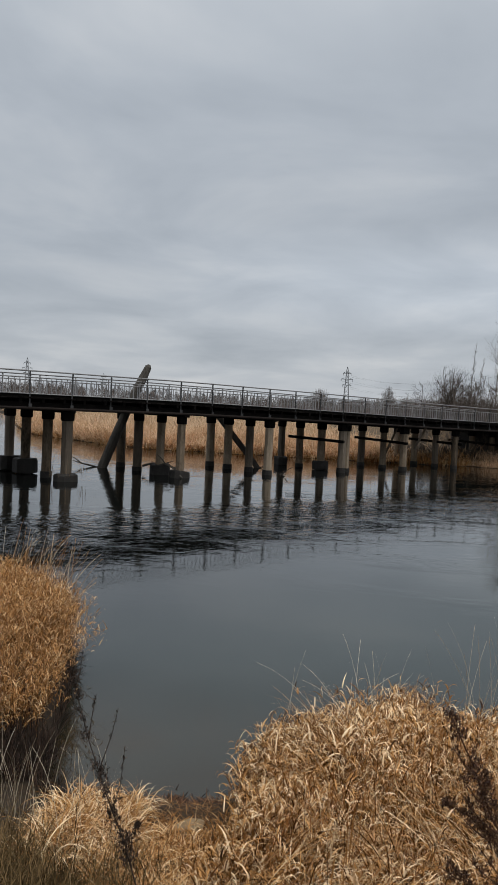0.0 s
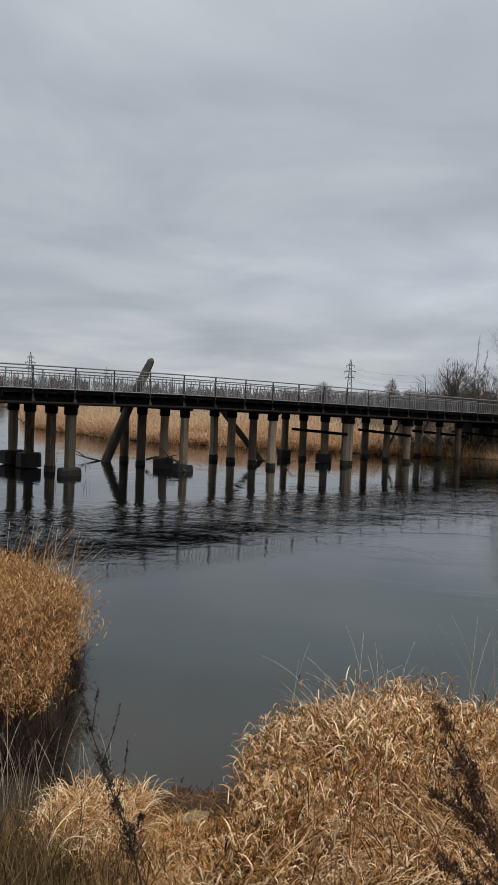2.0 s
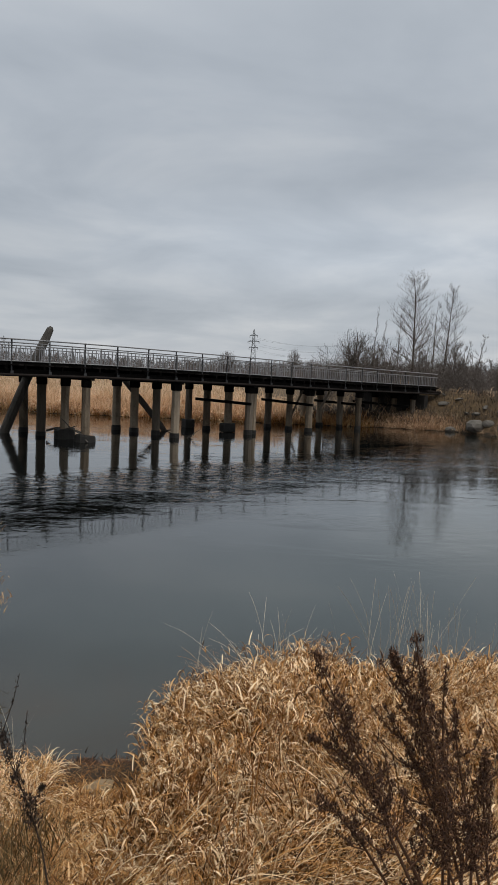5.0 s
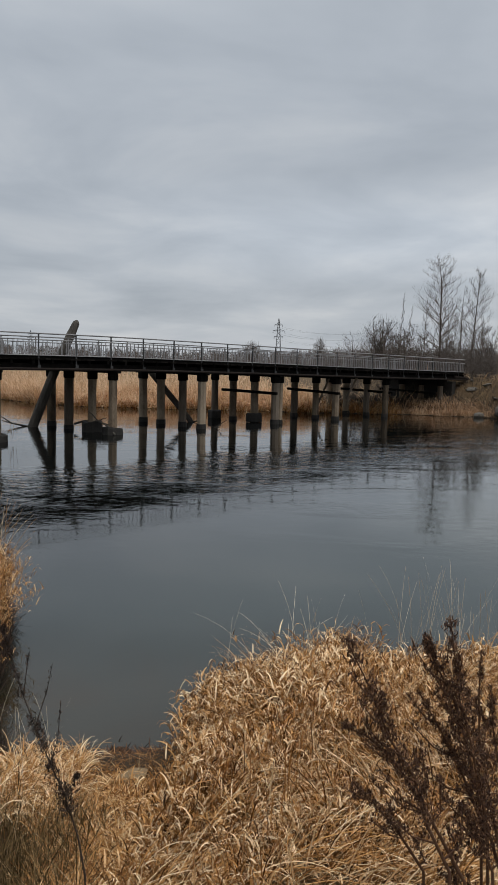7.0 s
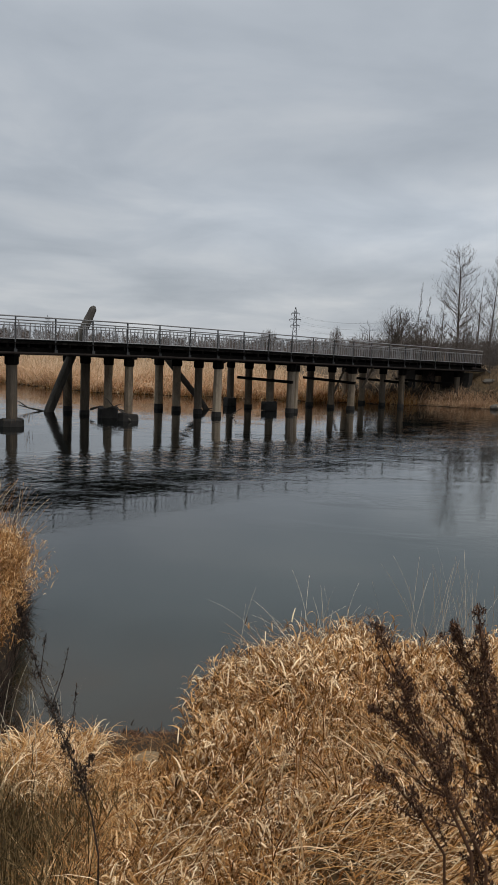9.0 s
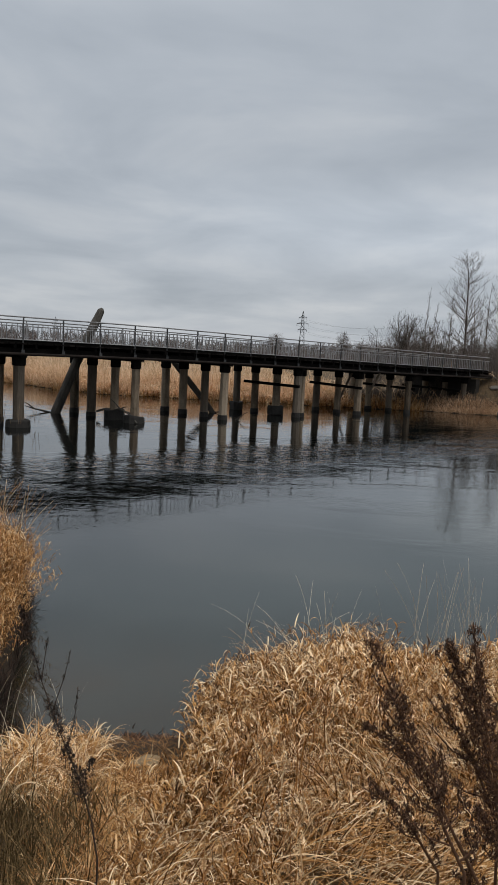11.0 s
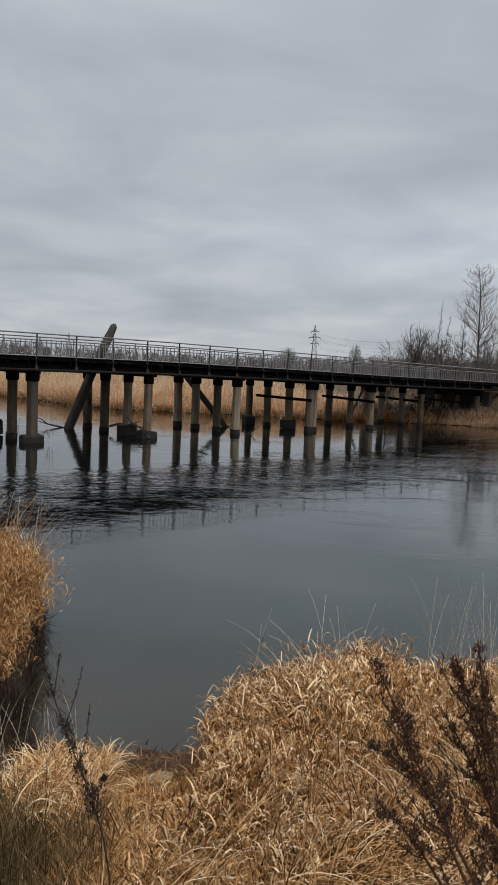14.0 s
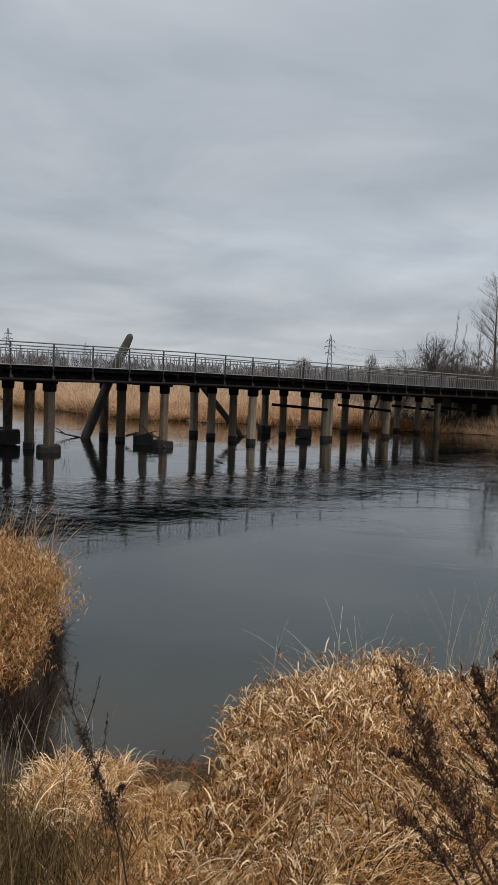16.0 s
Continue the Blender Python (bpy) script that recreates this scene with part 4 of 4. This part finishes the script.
DOCK = [(-0.285, 2.53, 1.87), (-0.315, 2.58, 1.98), (-0.367, 2.63, 2.1), (-0.45, 2.71, 2.23), (-0.525, 2.75, 2.4), (-0.585, 2.79, 2.57), (-0.615, 2.79, 2.66)]
weed("dead_dock", [(DOCK, 0.034, 2200, 0.36, 1.7, 70),
                   ([(-0.525, 2.75, 2.4), (-0.515, 2.76, 2.5), (-0.505, 2.76, 2.56)], 0.009, 40, 0.3, 0.8, 14),
                   ([(-0.48, 2.727, 2.30), (-0.44, 2.72, 2.43), (-0.42, 2.72, 2.53)], 0.009, 40, 0.3, 0.8, 14),
                   ([(-0.425, 2.67, 2.18), (-0.395, 2.67, 2.28), (-0.385, 2.67, 2.41)], 0.012, 70, 0.2, 0.9, 16),
                   ([(-0.375, 2.63, 2.1), (-0.335, 2.63, 2.14), (-0.325, 2.63, 2.17)], 0.022, 160, 0.3, 0.7, 10),
                   ([(-0.555, 2.77, 2.48), (-0.60, 2.77, 2.54), (-0.64, 2.77, 2.62)], 0.008, 40, 0.2, 0.8, 14),
                   ([(-0.585, 2.79, 2.57), (-0.57, 2.79, 2.63), (-0.565, 2.79, 2.70)], 0.007, 30, 0.2, 0.8, 12)],
     "thin dark dead weed with brown seed clusters", M_dock, 0.011, 0.0036)


# ---------- stones ----------
M_slab = material("tan_stone", [(0.3, (0.19, 0.135, 0.08)), (0.6, (0.32, 0.235, 0.14)), (0.85, (0.45, 0.35, 0.225))], 9, 0.95, bump=0.6, spec=0.1)


def stone(at_xyz, size, label, mat=M_stone, seed=0, name="stone", rough=0.22, cuts=2):
    bm = bmesh.new()
    bmesh.ops.create_icosphere(bm, subdivisions=cuts, radius=1.0)
    for v in bm.verts:
        k = 1 + rough * noise.noise(v.co * 1.4 + Vector((seed * 3.1, 0, 0)))
        v.co = Vector((v.co.x * size[0] * k, v.co.y * size[1] * k, v.co.z * size[2] * k))
    me = bpy.data.meshes.new(name)
    bm.to_mesh(me)
    bm.free()
    me.materials.append(mat)
    ob = new(name, me)
    ob.matrix_basis = pose(*at_xyz, 0, 0, seed * 37)
    return tagged(ob, label, "stone", "stones")


stone((-0.32, 6.1, gh(-0.32, 6.1) + 0.025), (0.15, 0.09, 0.05), "flat pale stone lying in the trodden grass", M_slab, seed=1)
for i, (x, y, sx, sz) in enumerate(((21.75, 52.0, 0.95, 0.5), (22.9, 49.6, 0.7, 0.45), (22.3, 51.2, 0.5, 0.3), (20.5, 53.3, 0.4, 0.24))):
    stone((x, y, max(gh(x, y), 0) + 0.12), (sx, sx * 0.7, sz), "grey boulder at the foot of the river bank", seed=2 + i)


# slabs and rubble tipped down the slope at the bridge end
rs = random.Random(12)
for i in range(12):
    x = rs.uniform(18.6, 25.5)
    y = float(far_shore(np.array(x))) + rs.uniform(1.6, 6.5)
    k = rs.uniform(0.22, 0.62)
    ob = stone((x, y, gh(x, y) + 0.03), (k, k * rs.uniform(0.5, 0.8), k * rs.uniform(0.22, 0.36)), "broken grey concrete slab on the river bank", seed=10 + i, name="rubble", rough=0.6, cuts=1)
    ob.matrix_basis = ob.matrix_basis @ pose(0, 0, 0, rs.uniform(-25, 25), rs.uniform(-25, 25), 0)


# abutment wall under the end of the bridge
g = Geo()
a, b = at(36.2, -0.6), at(36.2, 5.5)
g.bar((a.x, a.y, 1.35), (b.x, b.y, 1.35), 0.5, 2.0, chamfer=0.04)
tagged(g.make("abutment", M_block), "dark concrete abutment under the bridge end", "abutment", kind="structure")


# sticks caught at the footings
def stick(pts, r, label="bare grey branch caught in the water"):
    g = Geo()
    P = [Vector(p) for p in pts]
    g.tube(P, [r * (1 - 0.7 * i / (len(P) - 1)) for i in range(len(P))], 8)
    # a fork
    m = P[len(P) // 2]
    d = (P[-1] - P[0]).normalized()
    g.tube([m, m + d * 0.35 + Vector((0, 0, 0.16)), m + d * 0.6 + Vector((0, 0, 0.22))], [r * 0.6, r * 0.4, r * 0.15], 7)
    tagged(g.make("branch", M_log), label, "branch", "caught branches")


stick([(-7.5, 40.8, -0.05), (-7.9, 40.7, 0.05), (-8.4, 40.6, 0.16), (-8.85, 40.5, 0.30)], 0.06)
stick([(0.55, 45.2, 0.0), (0.9, 45.1, 0.06), (1.25, 45.0, 0.05)], 0.05)
stick([(-5.1, 39.2, 0.30), (-4.6, 38.8, 0.48), (-3.9, 38.2, 0.52), (-3.3, 37.5, 0.40), (-2.9, 37.0, 0.05)], 0.06)
stick([(-2.95, 36.7, 0.02), (-3.3, 37.0, 0.38), (-3.8, 37.3, 0.62), (-4.2, 37.6, 0.50)], 0.05)
stick([(1.75, 41.3, -0.05), (1.9, 41.2, 0.08), (2.05, 41.15, 0.05)], 0.05)

# ---------- far bank ----------
rf = np.random.default_rng(5)


def far_reeds(name, n, x0, x1, d0, d1, L0, L1, w0, w1, mat, label, dens=None, seg=3, lean=0.16):
    x = rf.uniform(x0, x1, n)
    d = d0 + (d1 - d0) * rf.uniform(0, 1, n) ** 1.6
    if dens is not None:
        k = rf.random(n) < dens(x, d)
        x, d = x[k], d[k]
    y = far_shore(x) + d
    m = len(x)
    L = rf.uniform(L0, L1, m) * (1 + 0.24 * wavy(x, y, 0.8, 3) + 0.22 * wavy(x, y, 3.1, 7))
    return grass(name, blades(rf, np.stack([x, y, height(x, y) - 0.05], 1), L, rf.uniform(w0, w1, m), np.abs(rf.normal(0, lean, m)), rf.uniform(0.1, 2.0, m), None, seg=seg, tip=0.2, twist=0.9), mat, label)


def thin_right(x, d):
    return smooth(10.8, 8.0, x) * 0.98 + 0.02


far_reeds("far_reeds", 46000, -50, 17, 0.1, 6.0, 0.8, 1.4, 0.03, 0.075, M_reed_far, "golden dry reeds along the far bank", thin_right, 3, 0.42)
far_reeds("far_reeds", 34000, -60, 24, 6.0, 60.0, 0.7, 1.25, 0.04, 0.10, M_reed_far, "golden dry reed meadow beyond the river", thin_right, 2, 0.42)
far_reeds("bank_edge_grass", 15000, -46, 15.5, -0.05, 1.6, 0.35, 0.95, 0.02, 0.05, M_straw_dark, "russet drooping grass at the far waterline", None, 3, 0.5)
def in_patches(x, d):
    return np.clip(smooth(0.0, 0.5, wavy(x, d * 2.0, 1.1, 4)) * 0.7 + smooth(15.8, 16.8, x) * smooth(21.6, 20.8, x), 0, 1)


far_reeds("right_bank_grass", 13000, 11, 26, 0.05, 1.7, 0.25, 0.68, 0.015, 0.035, M_fringe, "pale russet dry grass in clumps at the waterline by the bridge end", in_patches, 3, 0.6)
far_reeds("bank_top_tufts", 5000, 18.5, 32, 2.0, 9.0, 0.3, 0.7, 0.015, 0.035, M_fringe, "tawny grass tufts on the bank by the bridge end", lambda x, d: smooth(0.15, 0.5, wavy(x, d, 1.4, 8)), 3, 0.6)
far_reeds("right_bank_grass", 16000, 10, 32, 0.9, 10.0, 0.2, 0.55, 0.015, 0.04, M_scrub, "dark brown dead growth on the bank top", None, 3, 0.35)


# ---------- trees ----------
def bare_tree(name, pos, tall, spread, rng, label, trunk_r=0.14, forks=1, limbs=26, twigs=55, bark=M_bark, clear=0.22, droop=0.0, twig_w=0.009, lift=0.05):
    """A leafless tree: tapered trunk, limbs, boughs and a crown of fine twigs."""
    t = thing(name, pos, label, "tree", "bare trees")
    base = Vector(pos)
    g = Geo()
    limb_geo = Geo()
    tips = []

    def sweep(geo, start, d, length, r0, r1, n, wob, sides):
        pts, p, dd = [start], start.copy(), d.normalized()
        for i in range(n):
            dd = (dd + Vector((rng.gauss(0, wob), rng.gauss(0, wob), rng.gauss(lift - droop, wob * 0.5)))).normalized()
            p = p + dd * (length / n)
            pts.append(p.copy())
        geo.tube(pts, [r0 + (r1 - r0) * i / n for i in range(n + 1)], sides, cap=False)
        return pts
    for k in range(forks):
        d = Vector((rng.gauss(0, 0.04 if forks == 1 else 0.17), rng.gauss(0, 0.04 if forks == 1 else 0.17), 1))
        h = tall * (1.0 if k == 0 else rng.uniform(0.7, 0.95))
        tr = sweep(g, base + Vector((rng.gauss(0, 0.1) * (forks > 1), rng.gauss(0, 0.1) * (forks > 1), -0.3)), d, h, trunk_r / forks ** 0.4, 0.012, 12, 0.035, 7)
        for j in range(limbs // forks):
            f = clear + (0.97 - clear) * (j + rng.random()) / (limbs // forks)
            i = min(int(f * 12), 11)
            st = tr[i].lerp(tr[i + 1], f * 12 - i)
            a = rng.uniform(0, 2 * math.pi)
            up = rng.uniform(0.35, 0.85)
            u = (f - clear) / (1 - clear)
            ln = spread * (0.07 + 0.93 * min(1.0, 0.6 + 2.0 * u) * (1 - u) ** 0.62) * rng.uniform(0.6, 1.1)
            lr = max(0.012, trunk_r * 0.38 * (1.05 - f))
            lp = sweep(limb_geo, st, Vector((math.cos(a), math.sin(a), up)), ln, lr, 0.008, 5, 0.13, 4)
            for q in range(1, 6):
                for _ in range(2):
                    b = rng.uniform(0, 2 * math.pi)
                    bp = sweep(limb_geo, lp[q], Vector((math.cos(b), math.sin(b), rng.uniform(0.2, 1.3))) + (lp[q] - lp[q - 1]).normalized(), ln * rng.uniform(0.2, 0.42), max(lr * 0.35, 0.008), 0.005, 3, 0.16, 3)
                    tips += bp[1:]
    trunk = g.make("trunk", bark, t, smooth=True)
    tagged(hang(limb_geo.make("branchwork", M_bark, None, smooth=True), t), kind="stuff")
    tp = np.array([tuple(p) for p in tips])
    n = int(len(tips) * twigs / 25)
    r2 = np.random.default_rng(rng.randint(0, 9999))
    c = tp[r2.integers(0, len(tp), n)] + r2.normal(0, 0.03, (n, 3))
    v, f = blades(r2, c, r2.uniform(0.2, 0.55, n) * (0.5 + spread * 0.1), np.full(n, twig_w), r2.uniform(0.2, 1.4, n), r2.uniform(-0.5, 0.4, n) + droop * 8, None, seg=2, tip=0.25)
    crown = arrays_mesh("crown", v, f, M_bark)
    tagged(hang(crown, t, "crown of fine bare twigs"), kind="stuff")
    return t


def polar(az, d):
    x, y = math.sin(radians(az)) * d, math.cos(radians(az)) * d
    return (x, y, gh(x, y))


rt = random.Random(3)
bare_tree("tall_tree", polar(18.2, 85), 12.5, 4.5, rt, "tall slender bare tree with fine upright twigs", 0.16, 1, 70, 58, clear=0.2, lift=0.05, twig_w=0.0075)
bare_tree("tall_tree", polar(20.35, 88), 12.2, 3.2, rt, "tall slender bare tree behind the bridge end", 0.12, 1, 56, 52, lift=0.08, twig_w=0.0075)
bare_tree("tall_tree", polar(19.25, 92), 11.2, 2.4, rt, "bare many-stemmed tree behind the bridge end", 0.11, 3, 42, 30, lift=0.08, twig_w=0.0075)
bare_tree("spreading_tree", polar(14.25, 82), 6.3, 2.8, rt, "broad bare tree with spreading limbs", 0.24, 5, 50, 26, clear=0.25)
bare_tree("spreading_tree", polar(15.1, 92), 5.4, 2.0, rt, "broad bare shrub-like tree with spreading limbs", 0.2, 4, 36, 40, clear=0.25)
bare_tree("gnarled_tree", polar(12.1, 78), 5.6, 2.6, rt, "small gnarled bare tree with crooked limbs", 0.16, 2, 16, 16, clear=0.4)
bare_tree("birch", polar(15.2, 96), 10.8, 0.75, rt, "thin pale birch with bare branches", 0.06, 1, 26, 7, M_birch, clear=0.4, lift=0.2)
bare_tree("birch", polar(15.75, 97), 9.4, 0.75, rt, "thin pale birch with bare branches", 0.055, 1, 24, 7, M_birch, clear=0.4, lift=0.2)
bare_tree("birch", polar(16.9, 93), 9.6, 1.4, rt, "slim bare tree in the thicket", 0.07, 1, 30, 14, lift=0.15)
bare_tree("birch", polar(21.3, 84), 7.0, 1.2, rt, "thin pale birch in the thicket", 0.08, 1, 16, 15, M_birch)
bare_tree("birch", polar(21.6, 85), 6.2, 1.2, rt, "thin pale birch in the thicket", 0.07, 1, 16, 15, M_birch)
bare_tree("birch", polar(22.3, 90), 7.8, 1.8, rt, "slim bare tree in the thicket", 0.09, 1, 18, 20)


def feathery_tree(name, pos, tall, width, n, w, label, seed, low=0.12):
    """A distant leafless tree: trunk and a haze of fine twigs in an uneven dome."""
    t = thing(name, pos, label, "tree", "bare trees")
    r2 = np.random.default_rng(seed)
    Geo().tube([(pos[0], pos[1], pos[2] - 0.3), (pos[0], pos[1], pos[2] + tall * 0.45), (pos[0] + 0.1, pos[1], pos[2] + tall * 0.9)], [tall * 0.018, tall * 0.011, 0.02], 6).make("trunk", M_bark, t)
    az = r2.uniform(0, 2 * np.pi, n)
    rho = np.sqrt(r2.uniform(0, 1, n))
    lobes = 1 + 0.16 * np.sin(az * 3 + seed) + 0.14 * np.sin(az * 5 + rho * 7 + seed)
    k = r2.uniform(0.05, 1, n) ** 0.65
    r = width / 2 * rho * lobes * k ** 0.8
    top = np.sqrt(np.clip(1 - 0.72 * (rho * lobes) ** 2, 0.05, 1)) * r2.uniform(0.86, 1.0, n)
    c = np.stack([pos[0] + np.cos(az) * r, pos[1] + np.sin(az) * r, pos[2] + tall * (low + (0.9 * top - low) * k)], 1)
    v, f = blades(r2, c, tall * r2.uniform(0.06, 0.16, n), np.full(n, w), (0.08 + 0.8 * rho) * r2.uniform(0.4, 1.2, n), r2.uniform(-0.5, 0.2, n), az + r2.normal(0, 0.5, n), seg=2, tip=0.25)
    tagged(hang(arrays_mesh("crown", v, f, M_bark), t, "haze of fine bare twigs"), kind="stuff")


feathery_tree("round_tree", polar(5.05, 250), 9.0, 7.4, 2600, 0.055, "round dense bare tree out in the meadow", 1, 0.02)
feathery_tree("round_tree", polar(2.4, 300), 7.4, 8.5, 1000, 0.05, "low round bare tree on the horizon", 5, 0.02)
feathery_tree("far_birch", polar(9.85, 200), 9.4, 3.6, 1500, 0.038, "pale feathery bare tree in the distance", 2)
feathery_tree("far_birch", polar(7.9, 260), 7.0, 2.4, 700, 0.04, "small feathery bare tree in the distance", 6)
feathery_tree("far_shrub", polar(10.8, 150), 5.4, 6.4, 1200, 0.028, "low feathery bare shrub in the distance", 3, 0.02)
feathery_tree("far_shrub", polar(11.8, 120), 4.4, 5.4, 1100, 0.022, "low feathery bare shrub in the distance", 4, 0.02)
feathery_tree("spreading_tree", polar(14.2, 84), 6.3, 6.0, 2900, 0.011, "broad dense bare tree with a dome of fine twigs", 7, 0.15)
feathery_tree("spreading_tree", polar(13.5, 88), 4.6, 3.4, 1300, 0.012, "broad bare tree with fine spreading twigs", 8, 0.1)

# shrubs in the thicket
shrub0 = bare_tree("shrub", (24.5, 72, gh(24.5, 72)), 3.6, 2.0, rt, "dense leafless shrub in the thicket", 0.07, 5, 30, 50, clear=0.1)
shrub1 = bare_tree("shrub", (19.0, 74, gh(19.0, 74)), 4.2, 1.7, rt, "dense leafless shrub in the thicket", 0.07, 4, 28, 50, clear=0.1)
for i in range(70):
    az, d = rt.uniform(11.0, 27.0), rt.uniform(68, 105)
    if az < 13 and d < 80:
        d += 20
    p = polar(az, d)
    k = rt.uniform(0.7, 1.3) * (0.75 if az < 14 else 1.0)
    copy_thing(shrub0 if i % 2 else shrub1, Matrix.Translation(p) @ pose(0, 0, 0, 0, 0, rt.uniform(0, 360)) @ Matrix.Diagonal((k, k, k, 1)))
for x, y, k in ((17.6, 58.8, 0.5), (19.0, 60.3, 0.6), (22.5, 57.0, 0.55), (23.8, 60.5, 0.7), (15.6, 60.0, 0.5), (25.5, 55.0, 0.6), (26.0, 62.0, 0.8), (13.6, 61.5, 0.55), (11.8, 62.5, 0.45), (16.6, 57.6, 0.4), (18.2, 62.0, 0.7), (20.5, 60.6, 0.65), (21.8, 63.0, 0.8), (14.6, 58.4, 0.35), (16.2, 62.8, 0.65), (24.4, 58.0, 0.6), (12.8, 58.6, 0.35), (22.9, 54.6, 0.45), (21.5, 57.6, 0.5), (23.4, 56.2, 0.55), (24.8, 53.4, 0.5), (20.2, 59.4, 0.6), (22.4, 59.6, 0.7), (25.6, 57.4, 0.7), (27.4, 54.0, 0.7), (27.8, 58.2, 0.8), (23.6, 52.6, 0.4)):
    copy_thing(shrub0, Matrix.Translation((x, y, gh(x, y))) @ pose(0, 0, 0, 0, 0, x * 77) @ Matrix.Diagonal((k, k, k, 1)))


def far_woods(name, n_trees, az0, az1, d0, d1, hfun, mat, label, fan=46, wid=0.16):
    az = rf.uniform(az0, az1, n_trees)
    d = rf.uniform(d0, d1, n_trees)
    h = hfun(az) * d / 300 * rf.uniform(0.72, 1.06, n_trees)
    out = []
    for a, dd, hh in zip(az, d, h):
        x, y = math.sin(radians(a)) * dd, math.cos(radians(a)) * dd
        k = rf.uniform(0.0, 1.0, fan)
        c = np.stack([x + rf.normal(0, hh * 0.20, fan) * (1.15 - k), y + rf.normal(0, hh * 0.2, fan), 0.7 + hh * k * 0.86], 1)
        out.append(blades(rf, c, hh * rf.uniform(0.05, 0.16, fan), np.full(fan, wid), np.abs(rf.normal(0, 0.8, fan)), rf.uniform(-0.5, 0.4, fan), None, seg=2, tip=0.2))
    V, F = joined(out)
    return tagged(arrays_mesh(name, V, F, mat), label, "woods", kind="stuff")


far_woods("far_woods", 900, -24, 30, 260, 380, lambda a: np.interp(a, [-24, -17, -12, -6, 0, 5, 9, 12, 18, 30], [8.5, 7.5, 7.6, 6.2, 5.8, 6.0, 7.0, 8.5, 9, 9]), M_wood_far, "grey-brown line of bare woods on the horizon", 150, 0.15)
far_woods("far_woods", 500, -24, 30, 420, 560, lambda a: 5.5 + 0 * a, M_pine_far, "dark line of distant woods", 70, 0.16)
far_woods("far_scrub", 900, -24, 24, 150, 250, lambda a: np.interp(a, [-24, 4, 9, 14, 20], [3.6, 3.6, 5.0, 8.0, 8.5]), M_wood_far, "low brown scrub across the meadow", 90, 0.09)


# ---------- pylons ----------
def pylon(az, d, tall, label):
    x, y, z = polar(az, d)
    t = thing("pylon", (x, y, z), label, "pylon", "pylons")
    f = Vector((math.cos(radians(az)), -math.sin(radians(az)), 0))
    bk = Vector((f.y, -f.x, 0))
    B = Vector((x, y, z))
    w0, w1 = tall * 0.085, tall * 0.016
    levels = 9

    def corner(k, i):
        q = k / levels
        w = w0 + (w1 - w0) * q ** 0.75
        sx, sy = ((-1, -1), (1, -1), (1, 1), (-1, 1))[i]
        return B + f * sx * w + bk * sy * w + Vector((0, 0, tall * 0.93 * q))
    th = tall * 0.0075
    for i in range(4):
        Geo().tube([corner(k, i) for k in range(levels + 1)] + [B + Vector((0, 0, tall))], [th] * (levels + 2), 4).make("leg", M_pylon, t)
    for i in range(4):
        gl = Geo()
        for k in range(levels):
            for a, b in ((corner(k, i), corner(k + 1, (i + 1) % 4)), (corner(k, (i + 1) % 4), corner(k + 1, i))):
                gl.tube([a, b], [th * 0.55] * 2, 3)
        o = gl.make("lattice", M_pylon, t)
        tagged(o, kind="stuff")
    for zz, w in ((0.60, 0.10), (0.73, 0.13), (0.86, 0.09)):
        gl = Geo()
        c = B + Vector((0, 0, tall * zz))
        gl.tube([c - f * tall * w, c + f * tall * w], [th * 0.8] * 2, 4)
        for sgn in (-1, 1):
            gl.tube([c + f * sgn * tall * w, c + f * sgn * tall * 0.02 + Vector((0, 0, tall * 0.035))], [th * 0.6] * 2, 3)
            gl.tube([c + f * sgn * tall * w * 0.95, c + f * sgn * tall * w * 0.95 - Vector((0, 0, tall * 0.045))], [th * 0.6] * 2, 3)
        gl.make("crossarm", M_pylon, t)
    return B, f


P1, F1 = pylon(6.9, 550, 31, "tall grey steel lattice pylon in the distance")
P2, F2 = pylon(-15.6, 665, 31, "grey steel lattice pylon far off")
pylon(-10.4, 980, 31, "small grey lattice pylon on the horizon")
pq = Vector(polar(17.0, 470))
for zz, w in ((0.555, 0.095), (0.555, -0.095), (0.685, 0.122), (0.685, -0.122), (0.815, 0.085), (0.815, -0.085)):
    for q0, q1 in ((P1, pq),):
        g = Geo()
        a = q0 + F1 * 31 * w + Vector((0, 0, 31 * zz))
        b = q1 + F1 * 31 * w + Vector((0, 0, 31 * zz))
        g.tube([a.lerp(b, k / 10) - Vector((0, 0, 4 * 5.5 * k / 10 * (1 - k / 10))) for k in range(11)], [0.035] * 11, 3)
        tagged(g.make("power_line", M_pylon), "thin dark power line strung between pylons", "cable", "power lines")
